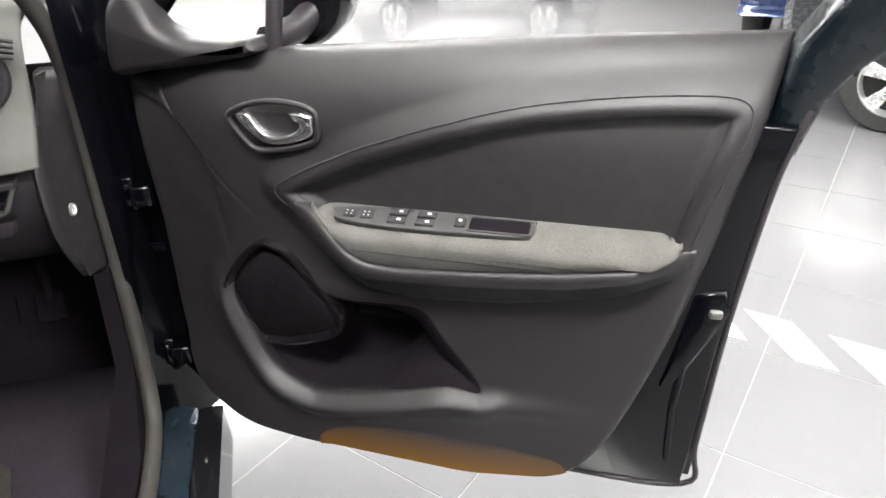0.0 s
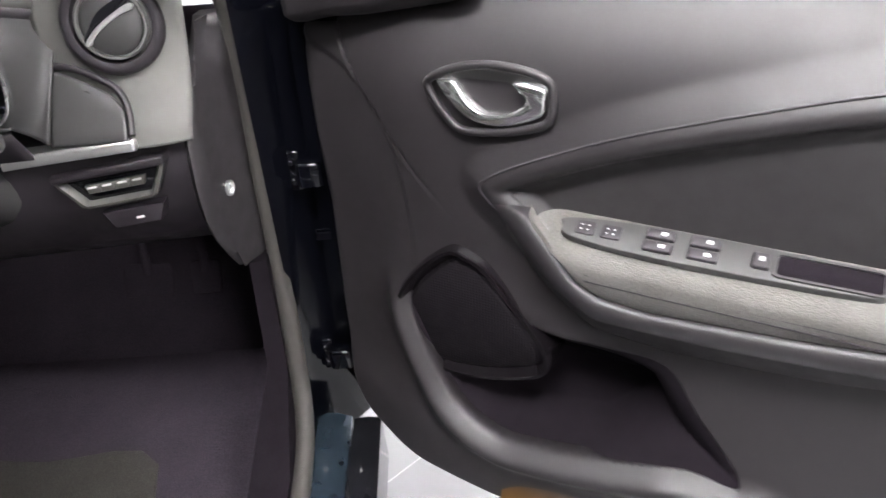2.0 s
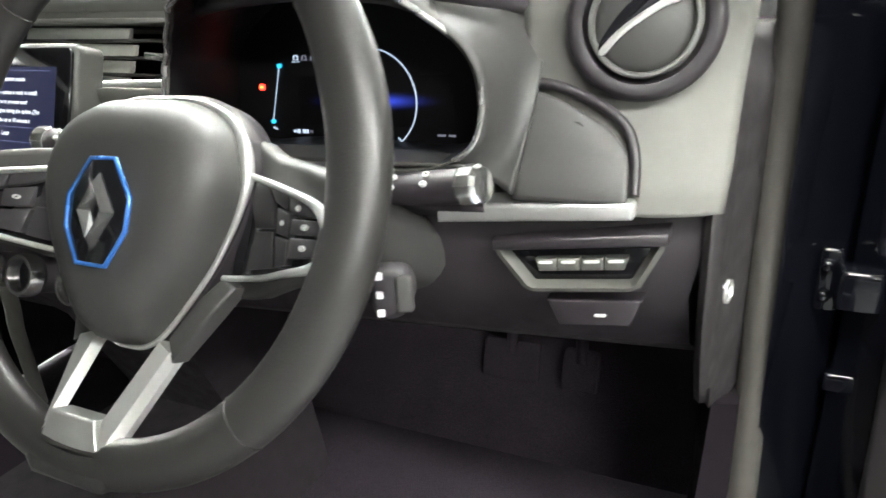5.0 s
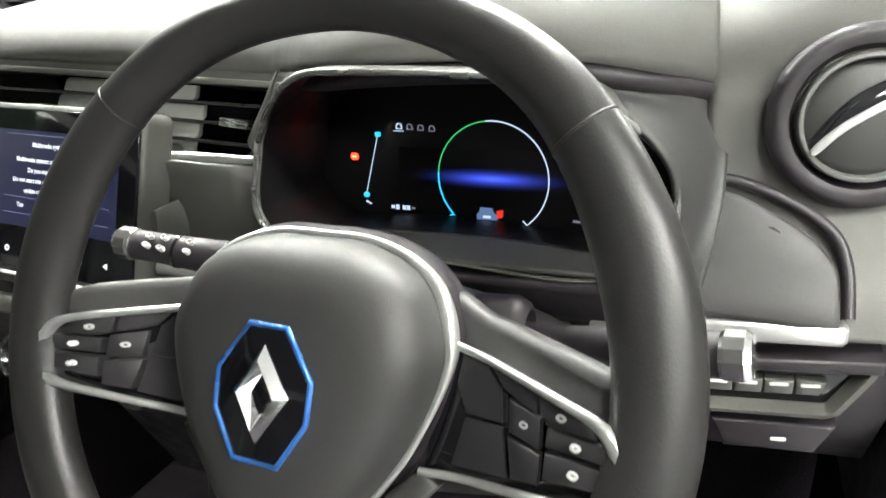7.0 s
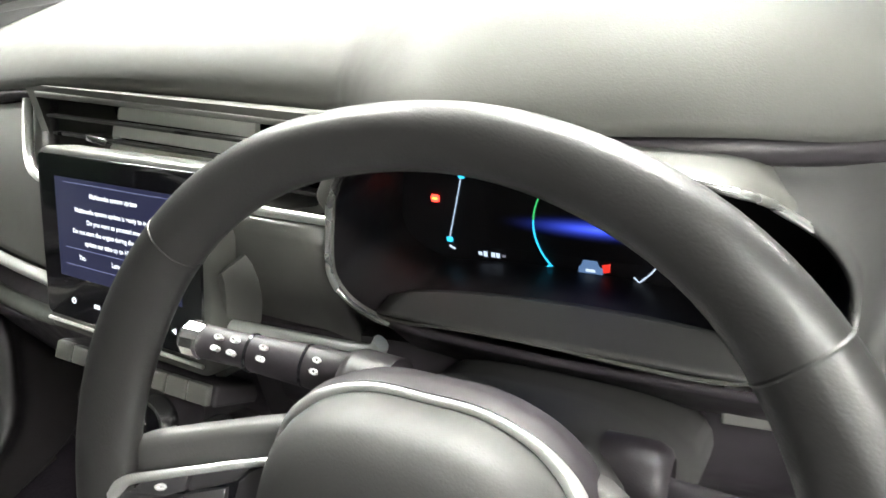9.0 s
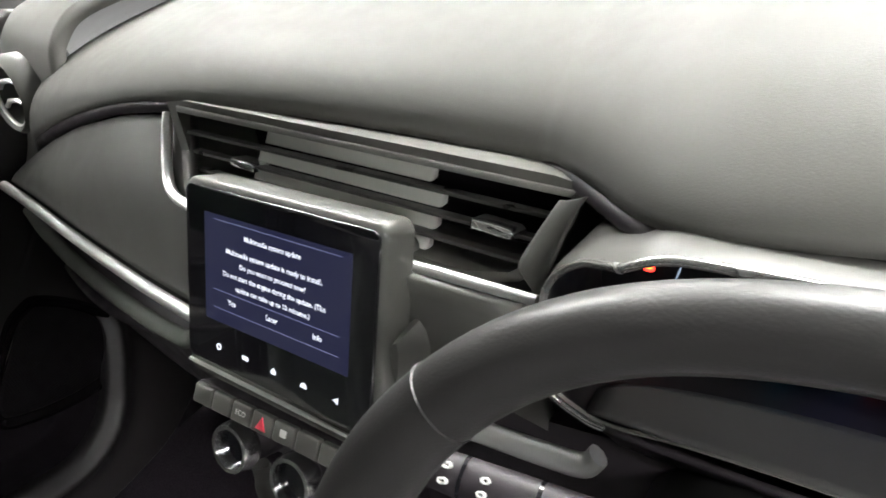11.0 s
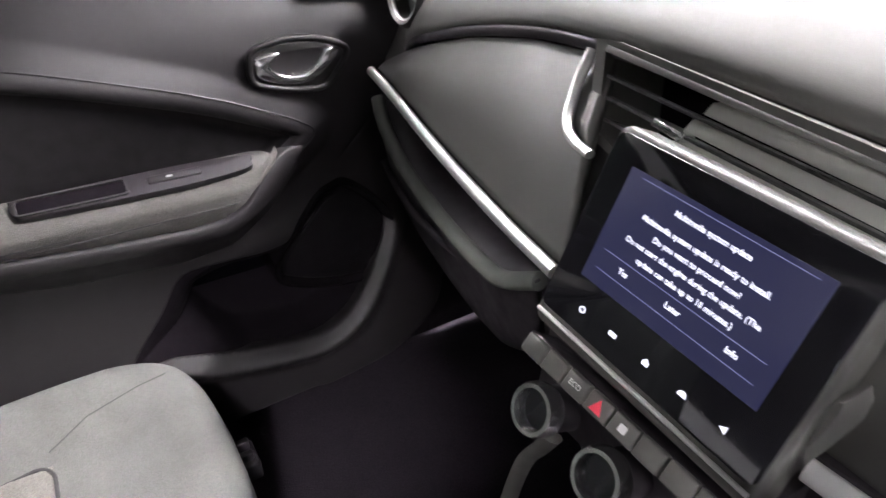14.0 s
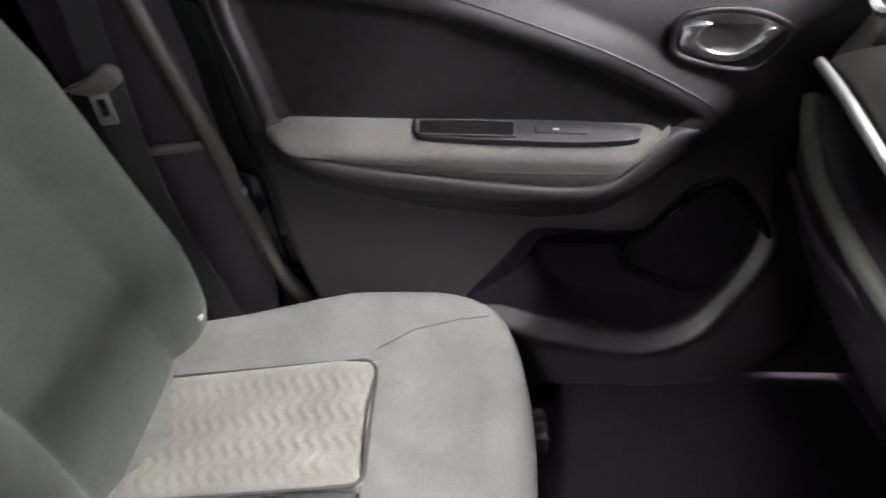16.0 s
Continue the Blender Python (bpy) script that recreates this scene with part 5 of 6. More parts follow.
_mp.inputs["Location"].default_value = (-0.385 / 0.082, 0.0, -0.949 / 0.011)
_pw.operation = "POWER"
_pw.inputs[1].default_value = 3.2
_nt.links.new(_tc.outputs["Object"], _mp.inputs["Vector"])
_nt.links.new(_mp.outputs[0], _gr.inputs["Vector"])
_nt.links.new(_gr.outputs["Fac"], _pw.inputs[0])
_nt.links.new(_pw.outputs[0], _b.inputs["Emission Strength"])
_b.inputs["Base Color"].default_value = (0.009, 0.0085, 0.010, 1)
_b.inputs["Roughness"].default_value = 0.30
_b.inputs["Specular IOR Level"].default_value = 0.12
AMBW = glow("amber_mark", (1.0, 0.45, 0.05), 1.6)
REDD = glow("red_door", (0.8, 0.03, 0.02), 0.5)
WELL = mat("binnacle_black", (0.010, 0.009, 0.010), 0.42, var=0.05, spec=0.3)
DISPM = mat("display_glass", (0.009, 0.0085, 0.010), 0.30, var=0.03, rvar=0.02, spec=0.12)
CARL = glow("car_light", (0.16, 0.28, 0.55), 0.30)
instrument_cluster()


# ---------------------------------------------------------------- touchscreen
def touchscreen():
    s = thing("touchscreen", "tilted touchscreen showing a blue update message, in a grey frame", "touchscreen")
    p = plane_at((0.0150, 0.1855, 0.954), (1, -0.038, -0.020), (0, 0.367, 0.930))
    part("housing", slab(rect(-0.1045, -0.090, 0.1045, 0.0775, 0.010, 6), -0.030, -0.0005, 0.006, p), HOUSE, s, "grey screen housing")
    part("glass", slab(rect(-0.1005, -0.0740, 0.1005, 0.0725, 0.007, 6), -0.004, 0.0012, 0.0008, p), GLOSS, s, "black screen glass")
    part("display", slab(rect(-0.076, -0.034, 0.079, 0.0535), 0.0008, 0.0018, 0.0001, p), SCREENL, s, "lit deep blue display")
    part("chin_strip", tube([p(-0.100, -0.079, 0.001), p(0.100, -0.079, 0.001)], 0.0018, 6), SATIN, s)
    part("mount", slab(rect(-0.075, -0.080, 0.080, 0.055, 0.01), -0.07, -0.026, 0.004, p), DASH, s, "screen bracket")
    for b, (x0, x1) in ((0.0495, (-0.064, 0.070)), (-0.0075, (-0.066, 0.070)), (-0.0225, (-0.066, 0.070))):
        part("box_line", slab(rect(x0, b, x1, b + 0.0005), 0.0018, 0.0021, 0.0001, p), LINEL, s)
    rows = (("Multimedia system update", 0.0390), ("Multimedia system update is ready to install.", 0.0255), ("Do you want to proceed now?", 0.0160), ("Do not start the engine during the update. (The", 0.0068), ("update can take up to 10 minutes.)", -0.0025))
    for text, b in rows:
        words("text", text, 0.0057, TEXTL, s, lambda x, y, z, b=b: p(x + 0.002, b + y, 0.0024))
    for text, a in (("Yes", -0.043), ("Later", 0.003), ("Info", 0.050)):
        words("text", text, 0.0060, TEXTL, s, lambda x, y, z, a=a: p(a + x, -0.016 + y, 0.0024))
    for i in range(5):
        a = -0.0605 + 0.0323 * i
        if i == 0:
            rr_ = [(a + 0.0028 * math.cos(2 * math.pi * j / 14), -0.056 + 0.0028 * math.sin(2 * math.pi * j / 14)) for j in range(14)]
            part("touch_icon", frame_ring(rr_, inset(rr_, 0.0010), 0.001, 0.0018, p), TEXTL, s, "small lit power ring")
        else:
            sh = {1: [(-0.0034, -0.0015), (0.0034, -0.0015), (0.0034, 0.0018), (-0.0034, 0.0018)], 2: [(-0.0026, -0.0022), (0.0026, -0.0022), (0.0026, 0.0006), (0.0, 0.0030), (-0.0026, 0.0006)], 3: [(-0.0034, -0.0018), (0.0034, -0.0018), (0.0028, 0.0010), (0.0006, 0.0024), (-0.0024, 0.0012)], 4: [(-0.0026, 0.0), (0.0022, -0.0026), (0.0022, 0.0026)]}[i]
            part("touch_icon", slab([(a + u, -0.056 + v) for u, v in sh], 0.001, 0.0018, 0.0001, p), TEXTL, s, "small lit icon")
    return s


SCREENL = glow("screen_blue", (0.030, 0.034, 0.105), 0.25)
HOUSE = mat("screen_housing_grey", (0.060, 0.060, 0.055), 0.4, grain=0.1, scale=900, var=0.04)
TEXTL = glow("screen_text", (0.75, 0.78, 0.9), 0.95)
LINEL = glow("screen_line", (0.12, 0.13, 0.25), 0.8)
touchscreen()


# ---------------------------------------------------------------- centre stack
def switch_bar():
    s = thing("switch_bar", "row of charcoal switches with a red hazard button under the screen", "switch row")
    p = plane_at((0.010, 0.151, 0.850), (1, -0.02, 0), (0, 0.60, 0.80))
    part("carrier", slab(rect(-0.104, -0.010, 0.104, 0.009, 0.004), -0.05, -0.002, 0.003, p), DARK, s)
    for i in range(8):
        a = -0.100 + 0.025 * i
        b = part("switch", slab(rect(a + 0.0006, -0.009, a + 0.0244, 0.008, 0.002), -0.004, 0.003, 0.002, p), DASH, s)
        if i == 3:
            part("hazard_mark", slab([(a + 0.0065, -0.0055), (a + 0.0185, -0.0055), (a + 0.0125, 0.0055)], 0.002, 0.0036, 0.0003, p), HAZ, b, "red hazard triangle")
        if i == 2:
            words("text", "ECO", 0.0062, MARK, b, lambda x, y, z, a=a: p(a + 0.0125 + x, -0.002 + y, 0.0034))
        if i == 4:
            part("mark", slab(rect(a + 0.009, -0.003, a + 0.016, 0.003, 0.001), 0.002, 0.0034, 0.0001, p), MARK, b)
    return s


HAZ = mat("hazard_red", (0.75, 0.05, 0.09), 0.4, var=0.05)
switch_bar()


KNOBM = mat("knob_silver", (0.90, 0.90, 0.90), 0.24, metal=1.0, var=0.03, rvar=0.03)


def climate_knob(x):
    k = thing("climate_knob", "black climate knob with knurled chrome ring", "control knob", group="climate knobs")
    part("body", lathe([(0.0205, -0.03), (0.0205, 0.004), (0.018, 0.008), (0.002, 0.009)], 32, lambda a, b, c: (a, b, c)), DARK, k)
    teeth = []
    for h, r in ((0.002, 0.0225), (0.006, 0.0240), (0.016, 0.0236), (0.020, 0.0220), (0.020, 0.0185), (0.010, 0.0180)):
        teeth.append([(r * (1 + 0.012 * (j % 2)) * math.cos(2 * math.pi * j / 48), r * (1 + 0.012 * (j % 2)) * math.sin(2 * math.pi * j / 48), h) for j in range(48)])
    part("chrome_ring", loft(teeth, False), KNOBM, k, "knurled chrome ring", smooth=20)
    part("face", lathe([(0.0186, 0.006), (0.0186, 0.011), (0.0175, 0.013), (0.002, 0.0135)], 32), GLOSS, k)
    return k


KP = Matrix(((1, 0, 0, 0), (0, 0.43, -0.90, 0), (0, 0.90, 0.43, 0), (0, 0, 0, 1)))
KNOB = climate_knob(0)
KNOB.matrix_world = Matrix.Translation((-0.068, 0.163, 0.783)) @ KP
for kx in (0.014, 0.096):
    copy_thing(KNOB, Matrix.Translation((kx, 0.158, 0.787)) @ KP)


def centre_console():
    c = thing("centre_console", "black lower centre console with grey side strip", "car console")
    part("stack_body", loft([[(-0.10, 0.19, 0.86), (0.12, 0.19, 0.86), (0.12, 0.40, 0.86), (-0.10, 0.40, 0.86)], [(-0.105, 0.185, 0.75), (0.125, 0.185, 0.75), (0.125, 0.42, 0.75), (-0.105, 0.42, 0.75)], [(-0.085, 0.235, 0.68), (0.11, 0.235, 0.68), (0.11, 0.42, 0.68), (-0.085, 0.42, 0.68)], [(-0.08, 0.30, 0.50), (0.10, 0.30, 0.50), (0.10, 0.45, 0.50), (-0.08, 0.45, 0.50)]]), DARK, c, smooth=50)
    part("side_strip", tube(spline([(-0.050, 0.158, 0.768), (-0.070, 0.166, 0.730), (-0.092, 0.172, 0.690), (-0.112, 0.180, 0.635), (-0.130, 0.185, 0.560)], 5), 0.009, 8, flat=0.6), DASH, c, "grey curved console strip")
    part("tunnel", loft([[(-0.10, 0.45, 0.50), (0.10, 0.45, 0.50), (0.12, 0.45, 0.30), (-0.12, 0.45, 0.30)], [(-0.10, 0.10, 0.52), (0.10, 0.10, 0.52), (0.12, 0.10, 0.30), (-0.12, 0.10, 0.30)], [(-0.10, -0.60, 0.54), (0.10, -0.60, 0.54), (0.12, -0.60, 0.30), (-0.12, -0.60, 0.30)]]), DARK, c)
    return c


centre_console()


# ---------------------------------------------------------------- car shell
def car_body():
    c = thing("car_body", "dark navy car body round the cabin with open door frame", "car body")
    part("floor_pan", box(-0.74, -1.30, 0.22, 0.74, 0.85, 0.285, 0.01), CARPET, c, "black cabin carpet")
    part("firewall", grid(lambda a, b: (-0.74 + 1.48 * a, 0.60 + 0.25 * math.sin(math.pi * b) - 0.1 * b, 0.27 + 0.72 * b), 8, 10), CARPET, c, solid=0.02)
    part("roof_lining", grid(lambda a, b: (-0.62 + 1.24 * a, 0.22 - 1.9 * b, 1.47 + 0.05 * math.sin(math.pi * a) + 0.03 * math.sin(math.pi * b)), 10, 12), HEADL, c, "pale grey headliner", solid=0.03)
    part("roof_skin", grid(lambda a, b: (-0.66 + 1.32 * a, 0.26 - 1.95 * b, 1.51 + 0.06 * math.sin(math.pi * a) + 0.03 * math.sin(math.pi * b)), 10, 12), NAVY, c, solid=0.005)
    part("rear_wall", box(-0.72, -1.75, 0.25, 0.72, -1.70, 1.40, 0.01), DARK, c)
    for sg in (1, -1):
        part("windscreen_pillar", tube(spline([(sg * 0.735, 0.92, 0.98), (sg * 0.70, 0.62, 1.20), (sg * 0.65, 0.25, 1.44), (sg * 0.62, 0.0, 1.51)], 6), 0.045, 10), NAVY, c)
        part("roof_rail", tube([(sg * 0.64, 0.20, 1.48), (sg * 0.66, -0.6, 1.52), (sg * 0.64, -1.7, 1.48)], 0.04, 8), NAVY, c)
        part("sill", loft([[(sg * 0.742, y, 0.20), (sg * 0.742, y, 0.300), (sg * 0.756, y, 0.310), (sg * 0.790, y, 0.306), (sg * 0.813, y, 0.296), (sg * 0.815, y, 0.20)] for y in (-1.6, -0.6, 0.1, 0.30, 0.36)]), SILLB, c, "blue-grey metallic door sill", smooth=40)
        part("sill_cover", loft([[(sg * 0.817, y, 0.20), (sg * 0.817, y, 0.300), (sg * 0.842, y, 0.303), (sg * 0.866, y, 0.298), (sg * 0.870, y, 0.20)] for y in (-1.6, 0.1, 0.30, 0.350)]), GLOSS, c, "gloss black outer sill cover", smooth=40)
        part("rear_quarter", box(min(sg * 0.74, sg * 0.78), -1.75, 0.25, max(sg * 0.74, sg * 0.78), -0.58, 1.42, 0.01), NAVY, c)
    # hinge pillar on the open side
    part("hinge_pillar", loft([[(0.750, 0.345, z), (0.795, 0.385, z), (0.850, 0.455, z), (0.850, 0.52, z), (0.745, 0.52, z)] for z in (0.24, 0.45, 0.75, 0.92, 1.12)]), NAVY, c, "dark painted hinge pillar", smooth=40)
    part("front_wing", grid(lambda a, b: (0.835 - 0.03 * a * a + 0.01 * math.sin(3 * b), 0.43 + 0.7 * a, 0.30 + 0.70 * b - 0.02 * a), 10, 10), NAVY, c, solid=0.006)
    for z in (0.44, 0.78):
        h = part("hinge", join(box(0.780, 0.365, z - 0.03, 0.800, 0.410, z + 0.03, 0.004), box(0.795, 0.345, z - 0.018, 0.830, 0.372, z + 0.018, 0.006)), NAVY, c, "dark painted steel door hinge")
        for dz in (-0.015, 0.015):
            part("bolt", lathe([(0.006, 0.0), (0.006, 0.004), (0.004, 0.006), (0.0005, 0.006)], 6, plane_at((0.787, 0.364, z + dz), (1, 0.3, 0), (0, 0, 1))), NAVY, h)
    part("door_check", box(0.80, 0.372, 0.66, 0.875, 0.386, 0.678, 0.004), NAVY, c, "dark door check strap")
    seal = spline([(0.60, -0.60, 1.475), (0.625, -0.10, 1.455), (0.660, 0.10, 1.34), (0.705, 0.25, 1.20), (0.733, 0.345, 1.09), (0.740, 0.383, 1.0), (0.742, 0.386, 0.90), (0.742, 0.372, 0.78), (0.742, 0.362, 0.66), (0.742, 0.343, 0.50), (0.745, 0.305, 0.37), (0.748, 0.22, 0.322), (0.75, 0.0, 0.315), (0.75, -0.7, 0.318)], 10)
    part("door_seal", tube(seal, 0.0155, 12), RUBBER, c, "grey-brown rubber door seal")
    kick = ((0.995, 0.388), (0.980, 0.368), (0.955, 0.325), (0.930, 0.290), (0.905, 0.266), (0.870, 0.247), (0.820, 0.239), (0.770, 0.243), (0.730, 0.262), (0.690, 0.292), (0.655, 0.322))
    part("kick_panel", loft([[(0.690, y + 0.006, z), (0.6955, y, z), (0.700, y + 0.003, z), (0.704, y * 0.5 + 0.156, z), (0.7085, max(y + 0.008, 0.3155), z), (0.721, max(y + 0.012, 0.350), z), (0.737, 0.402, z), (0.737, 0.43, z), (0.690, 0.43, z)] for z, y in kick]), END, c, "charcoal end panel with an airbag lock", smooth=50)
    part("lock_eye", lathe([(0.011, 0.0), (0.011, 0.004), (0.008, 0.005), (0.006, 0.001), (0.0005, 0.001)], 20, plane_at((0.7080, 0.3155, 0.783), (0.22, 0.975, 0), (0, 0, 1))), SATIN, c, "small silver key lock")
    part("kick_lower", loft([[(0.706, 0.330, 0.652), (0.730, 0.335, 0.652), (0.735, 0.42, 0.652), (0.69, 0.47, 0.652)], [(0.695, 0.330, 0.45), (0.728, 0.328, 0.45), (0.735, 0.42, 0.45), (0.69, 0.46, 0.45)], [(0.67, 0.18, 0.33), (0.730, 0.20, 0.325), (0.735, 0.40, 0.325), (0.69, 0.42, 0.325)], [(0.68, -0.05, 0.30), (0.730, -0.05, 0.31), (0.735, 0.0, 0.30), (0.70, 0.0, 0.30)]]), POCKSHADE, c, "charcoal footwell side trim", smooth=50)
    # far side, behind the passenger seat
    part("pillar_trim", loft([[(-0.705, -0.44 - k, z), (-0.690, -0.50 - k, z), (-0.690, -0.66 - k, z), (-0.72, -0.66 - k, z), (-0.72, -0.44 - k, z)] for z, k in ((0.30, -0.14), (0.55, -0.05), (0.78, 0.0), (1.05, 0.06), (1.45, 0.16))]), DARK, c, "black centre pillar trim", smooth=40)
    part("pillar_seal", tube(spline([(-0.690, -0.66, 1.40), (-0.692, -0.59, 1.08), (-0.690, -0.5555, 0.948), (-0.690, -0.525, 0.862), (-0.690, -0.487, 0.749), (-0.690, -0.4485, 0.626), (-0.690, -0.39, 0.484), (-0.69, -0.20, 0.33), (-0.69, 0.3, 0.32)], 8), 0.013, 10), RUBBER, c, "grey rubber door seal")
    part("pillar_ridge", tube([(-0.690, -0.486, 0.753), (-0.687, -0.58, 0.742)], 0.008, 8), DASH, c)
    part("far_sill_wall", box(-0.752, -0.62, 0.27, -0.730, 0.46, 0.43, 0.004), DARK, c)
    part("far_kick", grid(lambda a, b: (-0.72 + 0.02 * b, 0.36 + 0.4 * a, 0.30 + 0.62 * b), 8, 8), DARK, c, solid=0.01)
    return c


car_body()


def floor_mat(x, y):
    f = part("floor_mat", slab([(p.x, p.y) for p in spline([(-0.22, -0.30, 0), (0.20, -0.30, 0), (0.22, -0.10, 0), (0.20, 0.28, 0), (0.0, 0.30, 0), (-0.20, 0.28, 0), (-0.22, -0.10, 0)], 4, True)], 0.0, 0.008, 0.003, lambda a, b, c: (x + a, y + b, 0.286 + c)), MATT)
    return tagged(f, "grey carpet floor mat in the driver's footwell", "floor mat")


floor_mat(0.285, 0.005)


def pedals():
    p = thing("pedals", "black foot pedals under the dashboard", "pedal set")
    for x, w in ((0.50, 0.03), (0.38, 0.05)):
        part("pedal", slab(rect(-w, -0.035, w, 0.035, 0.008), -0.012, 0.0, 0.003, plane_at((x, 0.655, 0.43), (1, 0, 0), (0, 0.4, 0.9))), CARPET, p)
        part("pedal_arm", tube([(x, 0.665, 0.44), (x, 0.69, 0.58), (x, 0.70, 0.72)], 0.01, 8), CARPET, p)
    return p


pedals()


# ---------------------------------------------------------------- passenger seat
def seat():
    s = thing("passenger_seat", "grey cloth passenger seat with pale ribbed centre panel", "car seat")
    out = [(-0.668, -0.18), (-0.660, -0.10), (-0.61, -0.052), (-0.50, -0.036), (-0.38, -0.036), (-0.27, -0.052), (-0.215, -0.10), (-0.200, -0.20), (-0.20, -0.40), (-0.205, -0.62), (-0.40, -0.66), (-0.60, -0.62), (-0.640, -0.45), (-0.662, -0.30)]
    o = [(p.x, p.y) for p in spline([(a, b, 0) for a, b in out], 6, True)]
    cx, cy = -0.435, -0.30
    dip = lambda x, y: -0.050 * step(np.array(0.24 - abs(x - cx)), 0.0, 0.14) - 0.10 * max(0, -0.30 - y) * 0.8
    rings = []
    for k, z in ((0.90, 0.33), (0.97, 0.36), (1.0, 0.42), (1.0, 0.46), (0.985, 0.495), (0.955, 0.515), (0.90, 0.528), (0.82, 0.530), (0.72, 0.520), (0.62, 0.505), (0.50, 0.495), (0.35, 0.49), (0.18, 0.488), (0.04, 0.487)):
        rings.append([(cx + (a - cx) * k, cy + (b - cy) * k, z - 0.17 * max(0, cy - (cy + (b - cy) * k)) - (0.010 * max(0.0, 1 - abs(b + 0.05) / 0.1))) for a, b in o])
    part("cushion", loft(rings), SEATC, s, "smooth grey cloth bolsters", smooth=80)
    cen = rect(-0.510, -0.62, -0.30, -0.250, 0.02, 5)
    zc = lambda x, y: 0.526 - 0.16 * max(0, -0.30 - y) - 0.030 * math.cos(min(1, abs(x + 0.42) / 0.12) * 1.4)
    def ins(a, b):
        x, y = -0.510 + 0.210 * a, -0.62 + 0.370 * b
        e = min(a, 1 - a, b * 1.4, (1 - b) * 1.4)
        return (x, y, zc(x, y) + 0.006 * (1 - math.exp(-e / 0.03)) + 0.0012 * math.sin(2 * math.pi * y / 0.018 + 2.2 * math.sin(2 * math.pi * x / 0.05)) * min(1, e / 0.06))
    part("centre_panel", grid(ins, 60, 90), SEATIN, s, "pale ribbed cloth centre panel", smooth=80, solid=0.02)
    part("piping", tube([(a, b, zc(a, b) + 0.002) for a, b in cen], 0.0028, 6, closed=True), PIPING, s, "dark sewn piping")
    part("seam", tube([(-0.532, -0.252, 0.514), (-0.56, -0.20, 0.527), (-0.585, -0.13, 0.527), (-0.60, -0.09, 0.520)], 0.0009, 5), SEATSIDE, s)
    # backrest, leaning back
    br = plane_at((-0.415, -0.605, 0.47), (-1, 0, 0), (0, -0.42, 0.9075))

    def front(u, v):
        """How far the backrest's face stands out: a sunk middle between tall bolsters."""
        a = abs(u)
        mid = float(np.interp(v, [-0.06, 0.0, 0.14, 0.30, 0.70], [0.045, 0.058, 0.078, 0.074, 0.060]))
        bol = float(np.interp(v, [-0.06, -0.03, 0.02, 0.07, 0.12, 0.23, 0.40, 0.70], [0.045, 0.077, 0.109, 0.126, 0.137, 0.141, 0.147, 0.110]))
        w = mid + (bol - mid) * float(step(np.array(a), 0.112, 0.178)) - 0.005 * math.exp(-((a - 0.122) / 0.006) ** 2)
        edge = max(0.0, a - 0.185) / 0.050
        return -0.05 + (w + 0.05) * math.sqrt(max(0.0, 1 - min(1.0, edge) ** 2.4))

    rows = []
    for i in range(37):
        v = -0.06 + 0.72 * i / 36
        k = 1.0 - 0.22 * max(0.0, (v - 0.48) / 0.18) ** 2
        us = [-0.235 + 0.47 * j / 56 for j in range(57)]
        rows.append([br(u * k, v, front(u, v)) for u in us] + [br(u * k, v, -0.05 - 0.03 * (1 - (u / 0.235) ** 2)) for u in us[-5:0:-6]])
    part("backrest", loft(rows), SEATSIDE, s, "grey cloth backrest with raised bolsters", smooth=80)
    for sg in (1, -1):
        part("back_seam", tube([br(sg * 0.122, v, front(0.122, v) + 0.0005) for v in np.linspace(-0.02, 0.60, 24)], 0.0016, 6), PIPING, s)
    part("airbag_tag", slab(rect(-0.006, -0.004, 0.006, 0.004, 0.001), 0.0, 0.0015, 0.0003, lambda a, b, c: br(0.168 + a, 0.012 + b, front(0.168, 0.012) + 0.001 + c)), MARK, s, "small white tag on the seam")
    part("seat_base", box(-0.62, -0.60, 0.285, -0.25, -0.10, 0.36, 0.01), DARK, s)
    part("seat_lever", join(box(-0.475, -0.045, 0.425, -0.425, -0.012, 0.455, 0.004), box(-0.465, -0.040, 0.455, -0.455, -0.018, 0.472, 0.002), box(-0.445, -0.040, 0.455, -0.435, -0.018, 0.468, 0.002)), DARK, s, "black seat adjuster clip")
    return s


PIPING = mat("dark_piping", (0.05, 0.048, 0.05), 0.8)
seat()


def seat_belt():
    b = thing("seat_belt", "dark seat belt with bright metal buckle tongue on the pillar", "seat belt")
    top = spline([(-0.672, -0.64, 1.20), (-0.668, -0.615, 1.00), (-0.664, -0.600, 0.84), (-0.662, -0.57, 0.65), (-0.66, -0.50, 0.45)], 6)
    part("webbing", loft([[p + Vector((0.001, 0.022, 0)), p + Vector((-0.001, 0.022, 0)), p + Vector((-0.001, -0.022, 0)), p + Vector((0.001, -0.022, 0))] for p in top]), BELT, b, "black woven webbing")
    q = plane_at((-0.656, -0.612, 0.858), (0, 1, 0.10), (0, -0.10, 1))
    part("tongue_grip", slab([(p.x, p.y) for p in spline([(-0.040, -0.010, 0), (-0.01, 0.000, 0), (0.018, 0.016, 0), (0.034, 0.012, 0), (0.036, -0.004, 0), (0.018, -0.016, 0), (-0.01, -0.020, 0)], 4, True)], -0.004, 0.010, 0.004, q), DASH, b, "grey plastic belt grip")
    part("tongue", frame_ring(rect(-0.012, -0.062, 0.014, -0.014, 0.003), rect(-0.005, -0.050, 0.007, -0.026, 0.002), 0.001, 0.004, q), CHROME, b, "steel buckle tongue")
    return b


BELT = cloth("belt_webbing", (0.022, 0.021, 0.023), 700, 0.6)
seat_belt()


